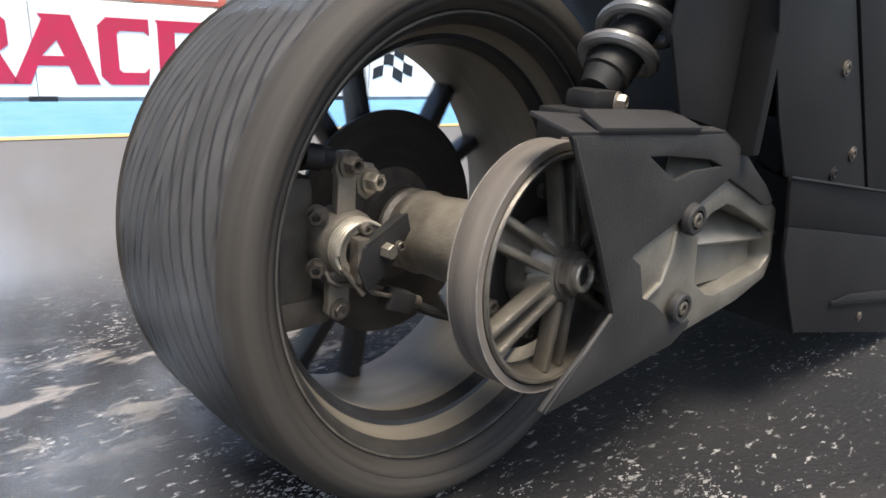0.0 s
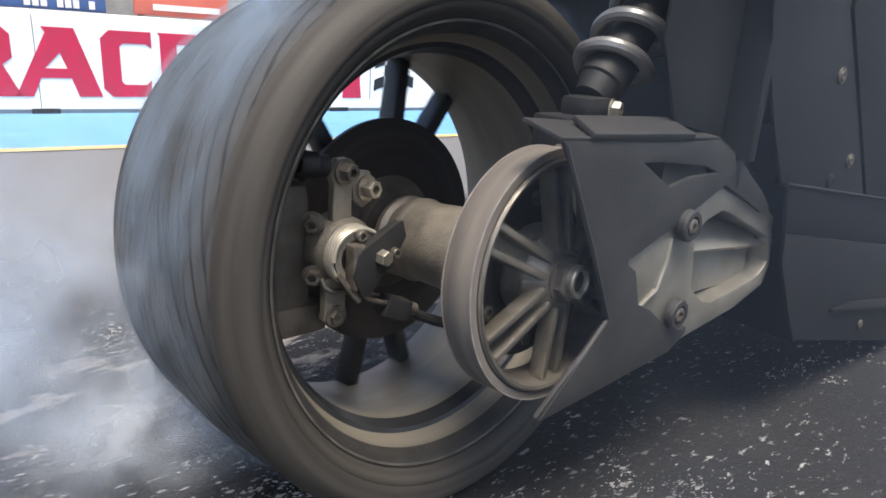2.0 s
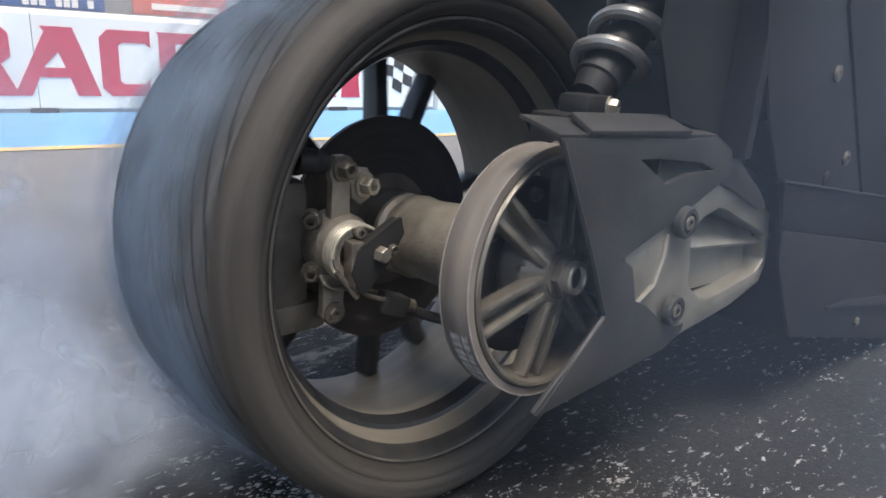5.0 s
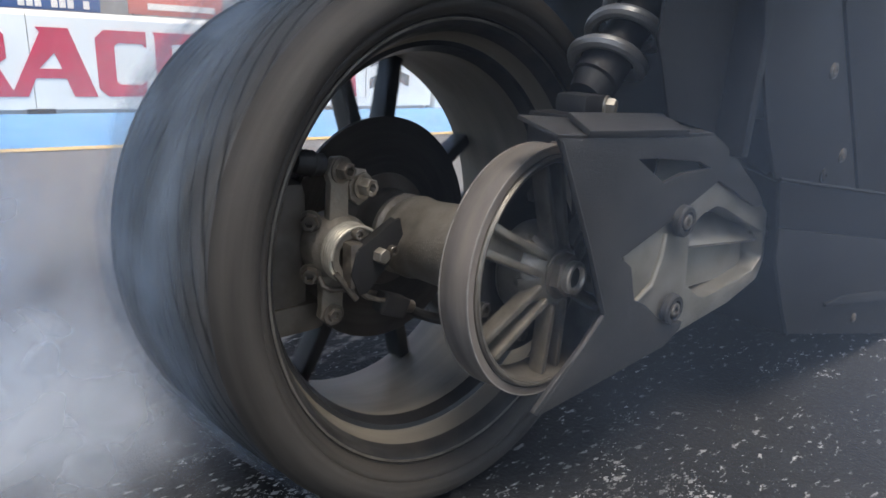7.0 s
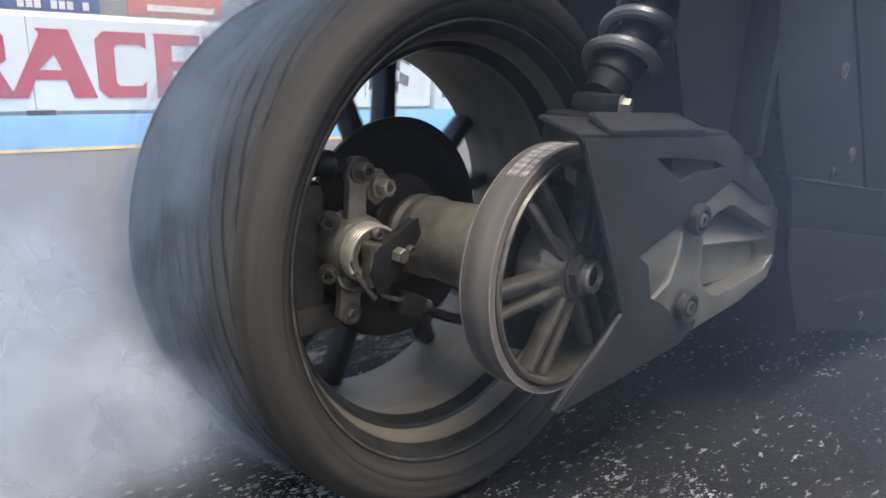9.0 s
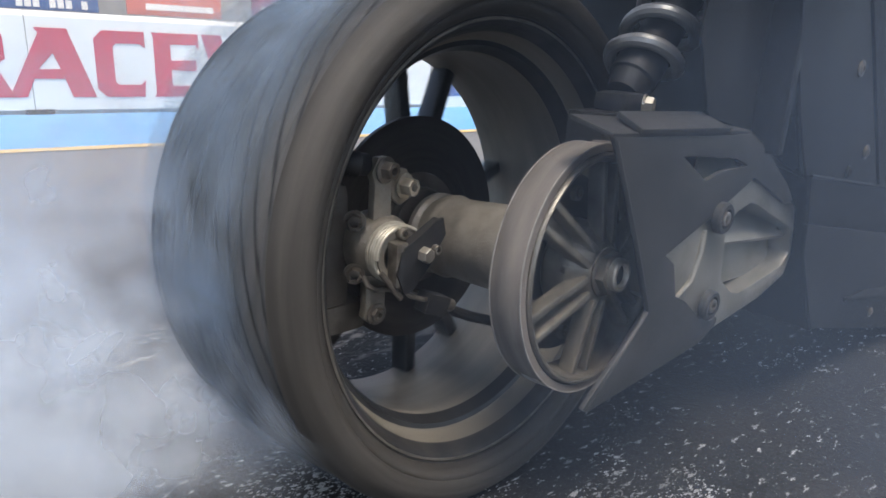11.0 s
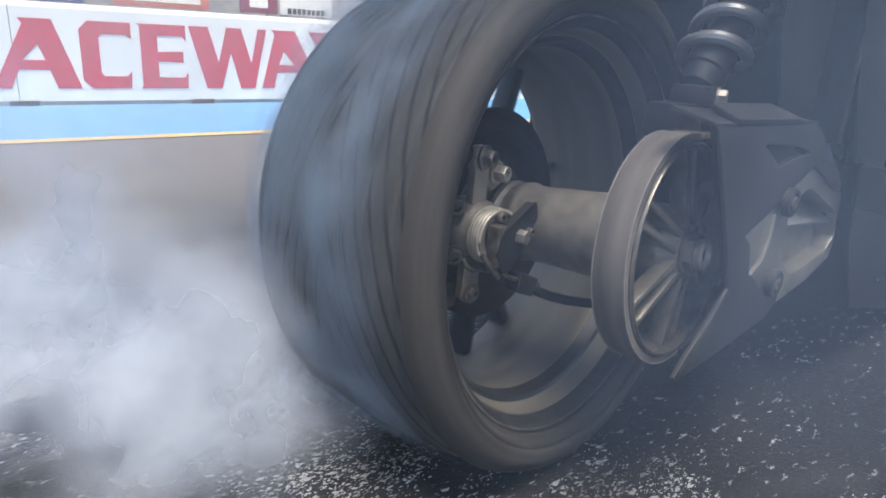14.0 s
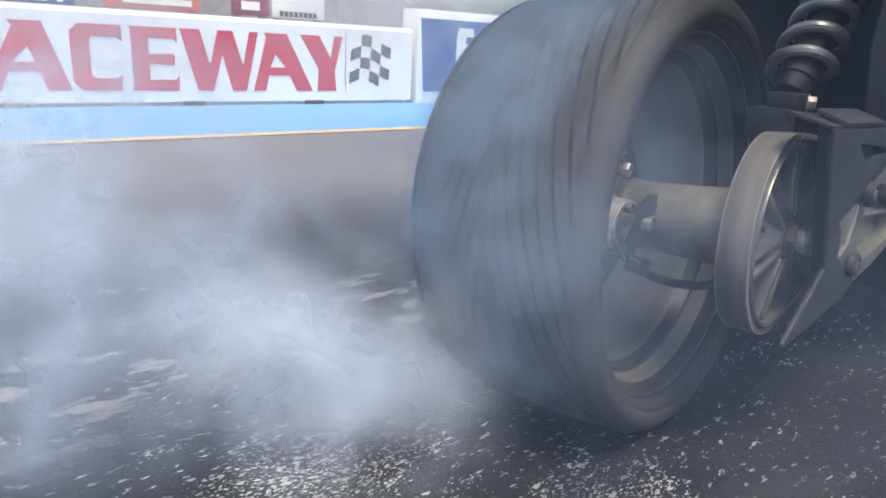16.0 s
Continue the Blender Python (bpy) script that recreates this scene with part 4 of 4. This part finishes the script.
def parking_caliper():
    body_bm = box(-0.235, -0.168, -0.035, 0.04, 0.232, 0.4, 0.016)
    c = part("parking_caliper", body_bm, CARRIER, car, "dusty parking brake caliper")
    part("caliper_foot", box(-0.225, -0.15, -0.04, 0.02, 0.225, 0.262, 0.01), CARRIER, c)
    part("bracket", plate([(-0.158, 0.35), (-0.156, 0.4), (-0.16, 0.412), (-0.152, 0.428), (-0.138, 0.428), (-0.13, 0.415), (-0.134, 0.4), (-0.134, 0.35)], 0.012, Matrix.Translation((0, -0.06, 0)), (), 0.002), ALU, c, "dusty cast bracket")
    part("bracket_ear", plate([(-0.128, 0.4), (-0.118, 0.412), (-0.104, 0.41), (-0.096, 0.396), (-0.1, 0.376), (-0.113, 0.369), (-0.124, 0.378)], 0.008, Matrix.Translation((0, -0.048, 0)), (), 0.002), ALU, c)
    part("lower_bracket", plate([(-0.17, 0.3), (-0.17, 0.262), (-0.172, 0.252), (-0.163, 0.243), (-0.15, 0.243), (-0.143, 0.252), (-0.144, 0.265), (-0.142, 0.3)], 0.012, Matrix.Translation((0, -0.066, 0)), (), 0.002), ALU, c)
    bolt("bolt", (-0.145, -0.062, 0.415), 0.0105, 0.014, STEEL, c, turn=pose(0, 0, 0, 0, 0, 12), washer=0.0145)
    bolt("bolt", (-0.110, -0.05, 0.392), 0.011, 0.016, BRIGHT, c, turn=pose(0, 0, 0, 0, 0, 12), washer=0.0145)
    bolt("bolt", (-0.157, -0.067, 0.255), 0.0085, 0.007, STEEL, c, washer=0.0125)
    for z in (0.362, 0.303):
        bolt("side_bolt", (-0.178, -0.055, z), 0.0095, 0.012, CARRIER, c, turn=pose(0, 0, 0, 0, 0, -35), washer=0.012)
    cyl = part("piston_housing", lathe([(0.03, 0.037), (0.0, 0.0375), (-0.006, 0.034), (-0.012, 0.031), (-0.03, 0.0285), (-0.03, 0.021), (-0.018, 0.02), (-0.018, 0.001)], 44), ALU, c, "dusty piston housing")
    cyl.matrix_local = pose(-0.142, -0.058, 0.327)
    pts = [(0.0315 * math.cos(k * math.pi / 16), -0.004 - 0.0045 * k / 32, 0.0315 * math.sin(k * math.pi / 16)) for k in range(145)]
    sp = part("return_spring", tube(pts, 0.00225, 8), CREAM, c, "pale coiled return spring")
    sp.matrix_local = pose(-0.142, -0.066, 0.327)
    part("spring_leg", tube([(-0.168, -0.09, 0.312), (-0.158, -0.096, 0.296), (-0.148, -0.1, 0.282)], 0.0035, 8), STEEL, c)
    part("cam_block", box(-0.158, -0.142, -0.104, -0.086, 0.296, 0.345, 0.003), STEEL, c)
    part("lever", plate([(-0.158, 0.312), (-0.152, 0.336), (-0.108, 0.364), (-0.098, 0.367), (-0.093, 0.348), (-0.112, 0.317), (-0.138, 0.289), (-0.148, 0.288)], 0.004, Matrix.Translation((0, -0.106, 0)), (), 0.001), DARK, c, "black bent lever plate")
    part("lever_lip", box(-0.152, -0.098, -0.106, -0.094, -0.002, 0.002, 0.0005, place=pose(0, 0, 0.351) @ pose(-0.125, 0, 0, 0, -29, 0) @ pose(0.125, 0, 0)), DARK, c)
    bolt("bolt", (-0.125, -0.106, 0.33), 0.0088, 0.011, BRIGHT, c, socket=False, turn=pose(0, 0, 0, 0, 20, 8))
    bolt("bolt", (-0.109, -0.106, 0.333), 0.0055, 0.007, STEEL, c, hexed=False)
    bolt("bolt", (-0.142, -0.088, 0.352), 0.0065, 0.009, STEEL, c, hexed=False)
    part("brake_pipe", tube([(-0.174, -0.066, 0.302), (-0.172, -0.071, 0.293), (-0.164, -0.073, 0.287), (-0.15, -0.073, 0.285), (-0.126, -0.073, 0.279), (-0.1, -0.073, 0.268)], 0.0033, 10), STEEL, c, "bent steel brake pipe")
    part("cable", tube([(-0.147, -0.1, 0.293), (-0.135, -0.1, 0.282), (-0.115, -0.098, 0.273), (-0.1, -0.096, 0.27)], 0.0028, 8), STEEL, c)
    part("cable_clamp", box(-0.017, 0.017, -0.013, 0.01, -0.012, 0.012, 0.003, place=pose(-0.096, -0.09, 0.262, 0, 22, 0)), DARK, c, "black cable clamp")
    part("cable_end", tube([(-0.085, -0.092, 0.26), (-0.067, -0.092, 0.253)], [0.0085, 0.0075], 14), STEEL, c)
    part("cable_hose", tube([(-0.068, -0.085, 0.25), (-0.055, -0.085, 0.24), (-0.03, -0.088, 0.228), (0.0, -0.095, 0.217), (0.04, -0.12, 0.21), (0.1, -0.16, 0.215)], 0.0065, 10), DARK, c, "black cable hose")
    part("guide_boot", tube([(-0.19, -0.045, 0.424), (-0.184, -0.045, 0.423), (-0.184, -0.045, 0.423), (-0.178, -0.045, 0.422), (-0.178, -0.045, 0.422), (-0.172, -0.045, 0.421), (-0.166, -0.045, 0.42), (-0.158, -0.045, 0.419)], [0.011, 0.014, 0.0115, 0.0145, 0.0115, 0.0145, 0.012, 0.012], 18), DARK, c, "black ribbed guide boot")
    part("rear_caliper", box(-0.21, -0.15, 0.0, 0.05, 0.395, 0.43, 0.01), DARK, c)


parking_caliper()


# ---- smoke ----
def smoke_sheet(seed):
    """One rumpled, round veil of smoke, radius 1."""
    rnd = random.Random(seed)
    bm = bmesh.new()
    ox, oy = rnd.uniform(0, 50), rnd.uniform(0, 50)
    rings, seg = 9, 28
    prev = None
    for i in range(1, rings + 1):
        r = i / rings
        row = []
        for k in range(seg):
            a = 2 * math.pi * k / seg
            x, z = r * math.cos(a), r * math.sin(a)
            y = 0.12 * noise.noise((x * 1.1 + ox, z * 1.1 + oy, 0)) + 0.03 * noise.noise((x * 2.4 + ox, z * 2.4 + oy, 5))
            row.append(bm.verts.new((x, y, z)))
        if prev is None:
            c = bm.verts.new((0, 0.12 * noise.noise((ox, oy, 0)) + 0.03 * noise.noise((ox, oy, 5)), 0))
            for k in range(seg):
                bm.faces.new((c, row[k], row[(k + 1) % seg]))
        else:
            for k in range(seg):
                bm.faces.new((prev[k], row[k], row[(k + 1) % seg], prev[(k + 1) % seg]))
        prev = row
    return bm


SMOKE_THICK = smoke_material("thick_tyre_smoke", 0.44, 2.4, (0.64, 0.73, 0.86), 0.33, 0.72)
SMOKE_ABOVE = smoke_material("overhead_shading_smoke", 0.46, 1.9, (0.62, 0.7, 0.82), 0.3, 0.7)
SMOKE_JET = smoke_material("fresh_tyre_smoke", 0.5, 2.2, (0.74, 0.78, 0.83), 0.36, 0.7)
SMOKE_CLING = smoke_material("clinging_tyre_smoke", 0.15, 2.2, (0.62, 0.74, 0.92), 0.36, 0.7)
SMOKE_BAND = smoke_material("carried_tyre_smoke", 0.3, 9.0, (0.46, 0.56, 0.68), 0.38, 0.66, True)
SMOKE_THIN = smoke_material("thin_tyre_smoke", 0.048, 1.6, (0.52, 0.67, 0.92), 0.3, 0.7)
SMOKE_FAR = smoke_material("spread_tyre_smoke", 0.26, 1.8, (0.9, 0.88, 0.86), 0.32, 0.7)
VEILS = []
FACING = (0.0, -38.0)


def car_at(t):
    """Where the vehicle has got to at t seconds."""
    for a, b in zip(CAR_ROWS, CAR_ROWS[1:]):
        if t <= b[0]:
            s = (t - a[0]) / (b[0] - a[0])
            return a[1] + (b[1] - a[1]) * s, a[2] + (b[2] - a[2]) * s
    return CAR_ROWS[-1][1], CAR_ROWS[-1][2]


def ease(t, a, b):
    s = min(1.0, max(0.0, (t - a) / (b - a)))
    return s * s * (3 - 2 * s)


def veil(size, mat, rows, flat=1.0):
    ob = link("smoke_veil", smoke_sheet(len(VEILS) + 3), mat, smooth=True, angle=180)
    ob.scale = (size, size, size)
    tagged(ob, "drifting veil of pale blue-grey tyre smoke", "smoke", "tyre smoke", kind="stuff")
    VEILS.append((ob, rows))


def drift(k, t, amount):
    return (amount * math.sin(t * 0.9 + k * 2.1), amount * math.sin(t * 0.6 + k), 0.6 * amount * math.sin(t * 1.1 + k * 1.3))


rnd = random.Random(7)
# the cloud that spreads over the track behind the wheel; more of it comes up as time goes on, and it is blown thin at the end
for k in range(30):
    x, y, z = rnd.uniform(-0.85, -0.36), rnd.uniform(-0.05, 0.95), rnd.uniform(0.04, 0.3)
    if y < 0.4:
        x -= 0.08
    size, start = rnd.uniform(0.22, 0.38), -4 if k < 8 else (k - 8) * 0.16 - 1.9
    rows = []
    for t in range(0, 17):
        d = drift(k, t, 0.09)
        up = ease(t, start, start + 3)
        follow = car_at(t)[0] * 0.7 if k % 3 == 0 else -0.7 * ease(t, 11.5, 16.5)
        rows.append((t, (x + d[0] + follow, y + d[1], (z + d[2] + 0.06 * ease(t, 6, 16)) * up - 0.6 * (1 - up)), (-26 + 10 * math.sin(t * 0.5 + k), 16 * t + 40 * k, -25 + 12 * math.sin(k * 3.0))))
    veil(size, SMOKE_THICK, rows)
# fresh smoke thrown back from the contact patch along the foot of the tread, turning as it goes
for k in range(16):
    s0 = k / 15
    x, y, z = -0.24 - 0.3 * s0, 0.13 + 0.07 * math.sin(k * 2.0), 0.05 + 0.16 * s0 * s0
    rows = []
    for t in range(0, 17):
        d = drift(k + 30, t, 0.03)
        cx, cy = car_at(t)
        up = ease(t, -3 + 0.35 * k, 0.3 + 0.35 * k) - 0.15 * ease(t, 14, 16)
        rows.append((t, (x + d[0] + cx, y + d[1] + cy, (z + d[2]) * up - 0.3 * (1 - up)), (-30 + 5 * math.sin(t + k), 25 * t + 70 * k, -38)))
    veil(0.13 + 0.14 * s0, SMOKE_JET, rows)
# smoke that clings to the tread and is carried round with it
for k in range(5):
    r = 0.3245 + 0.0045 * k
    ob = link("smoke_veil", lathe([(-0.1 + 0.012 * i, r - 0.5 * (-0.117 + 0.012 * i) ** 2) for i in range(22)], 96), SMOKE_BAND, angle=180)
    tagged(ob, "band of blue-grey smoke carried round by the tread", "smoke", "tyre smoke", kind="stuff")
    rows = []
    for t in range(0, 17):
        cx, cy = car_at(t)
        out = ease(t, -1.5 + 0.8 * k, 1.2 + 0.9 * k)
        rows.append((t, (AXLE[0] + cx + 0.05 * (1 - out), AXLE[1] + cy, AXLE[2] + 0.004 * k), (-3.8, -50 * t + 80 * k, 4.85)))
    VEILS.append((ob, rows))
EYE = Vector((-0.5, -0.65, 0.5))
# haze that rolls round the vehicle, rises before its side and is blown on past it at the end
HAZE = [(0.1, -0.5, 0.46, -1.2), (0.15, -0.51, 0.36, -0.3), (0.2, -0.52, 0.26, 1.0), (0.27, -0.53, 0.5, 2.2), (0.33, -0.54, 0.4, 3.4), (0.2, -0.5, 0.55, 5.0),
        (-0.15, -0.44, 0.12, 9.0), (0.1, -0.44, 0.5, 8.5), (0.25, -0.46, 0.14, 9.5), (0.3, -0.46, 0.58, 9.2), (0.05, -0.44, 0.62, 9.8), (0.4, -0.5, 0.3, 10.5), (-0.05, -0.44, 0.78, 9.5), (0.38, -0.58, 0.64, -2.0)]
for k, (x, y, z, start) in enumerate(HAZE):
    rows = []
    for t in range(0, 17):
        d = drift(k + 70, t, 0.05)
        up = ease(t, start, start + 3.5)
        off = ease(t, 14.5, 16.8) if z > 0.37 else 0
        rows.append((t, (x + 0.3 * d[0] + 0.75 * off, y - 0.55 * off, z * up - 0.75 * (1 - up) + d[2] - 0.3 * off), (0, 7 * t + 50 * k, -38)))
    veil(0.5, SMOKE_THIN, rows)
# a last gust that rolls over the face of the wheel
for k in range(4):
    rows = []
    for t in range(0, 17):
        d = drift(k + 110, t, 0.03)
        cx, cy = car_at(t)
        up = ease(t, 12.6 + 0.3 * k, 15.0 + 0.2 * k)
        on = Vector((-0.3 + 0.07 * k + cx, -0.1 + cy, 0.42 - 0.1 * (k % 2)))
        at = EYE + (on - EYE) * 0.7
        rows.append((t, (at.x - 0.5 * (1 - up) + d[0], at.y + d[1], at.z * up - 0.5 * (1 - up) + d[2]), (0, 14 * t + 80 * k, -35)))
    veil(0.24, SMOKE_CLING, rows)
# at the end the haze settles low over the track before the wheel
for k in range(6):
    rows = []
    for t in range(0, 17):
        d = drift(k + 130, t, 0.04)
        up = ease(t, 11.8 + 0.3 * k, 14.6 + 0.2 * k)
        rows.append((t, (-0.62 + 0.22 * k + d[0], 0.12 - 0.06 * k + d[1], 0.17 * up - 0.6 * (1 - up) + d[2]), (-15, 10 * t + 60 * k, -38)))
    veil(0.42, SMOKE_CLING, rows)
# smoke that has spread over the far lane, before the barrier
for k in range(6):
    rows = []
    for t in range(0, 17):
        d = drift(k + 90, t, 0.15)
        up = ease(t, 0.2 + 0.8 * k, 4 + 1.0 * k)
        rows.append((t, (-0.1 + 0.45 * k + d[0], 1.3 + 0.22 * k, (0.55 + 0.08 * (k % 3)) * up - 1.2 * (1 - up) + d[2]), (0, 6 * t + 45 * k, -20)))
    veil(0.95, SMOKE_FAR, rows)
# unseen cloud added above the picture, gathers over the wheel and dims its light
for j in range(11):
    k = j * 0.53
    rows = []
    for t in range(0, 17):
        up = ease(t, 0.3 + 1.0 * k, 4 + 1.2 * k)
        rows.append((t, (-1.3 + (1.3 - 0.25 * k + 0.1 * k * k) * up + car_at(t)[0], 0.5 - 0.2 * k * up, 0.5 + (0.55 + 0.06 * k) * up), (80 + 5 * math.sin(t + k), 8 * math.sin(t * 0.7 + k), 20 * t + 97 * j)))
    veil(0.9, SMOKE_ABOVE, rows)


# ---- motion ----
# turn of the wheel and pulley, in degrees
SPIN = [(0.0, 269.7), (0.5, 71.5), (1.0, 204.9), (1.5, 28.6), (2.0, 150.2), (2.5, 277), (3.0, 195.8), (3.5, 35), (4.0, 256.3), (6.5, 195.7), (7.0, 32.5), (7.5, 158.6), (8.0, 137.1),
        (8.5, 273.9), (9.0, 184.9), (11.5, 69), (12.0, 73), (12.5, 89), (13.0, 73), (13.5, 75), (14.0, 88), (14.5, 83), (15.0, 81), (15.5, 78), (16.0, 73)]

PRINT_AT = [(t, {3.5: 125, 9.0: 107, 11.5: 190}.get(t, 0)) for t, _ in SPIN]


def motions():
    walk(car, [(t, pose(x, y, 0, 0, 0, a)) for t, x, y, a in CAR_ROWS])
    # the wheel turns forward by close to 70 degrees in each thirtieth of a second
    angle, rows = -SPIN[0][1], [(0.0, TILT @ pose(0, 0, 0, 0, -SPIN[0][1], 0))]
    for (ta, pa), (tb, pb) in zip(SPIN, SPIN[1:]):
        n = round((tb - ta) * FPS)
        turn = (pa - pb) % 360
        turn += 360 * round((70.0 * n - turn) / 360)
        for k in range(1, n + 1):
            rows.append((ta + k / FPS, TILT @ pose(0, 0, 0, 0, angle + turn * k / n, 0)))
        angle += turn
    walk(wheel, rows)
    # the belt's print passes with the belt; where it is out of sight it runs inside the guard
    angle, rows = 0.0, [(0.0, pose(0, 0, 0))]
    for (ta, pa), (tb, pb) in zip(PRINT_AT, PRINT_AT[1:]):
        n = round((tb - ta) * FPS)
        turn = (pa - pb) % 360
        turn += 360 * round((78.0 * n - turn) / 360)
        for k in range(1, n + 1):
            rows.append((ta + k / FPS, pose(0, 0, 0, 0, angle + turn * k / n, 0)))
        angle += turn
    for ob in PRINTS:
        walk(ob, rows)
    for ob, rows in VEILS:
        walk(ob, [(t, pose(*p, r[0], 0, r[2]) @ pose(0, 0, 0, 0, r[1], 0)) for t, p, r in rows])


motions()
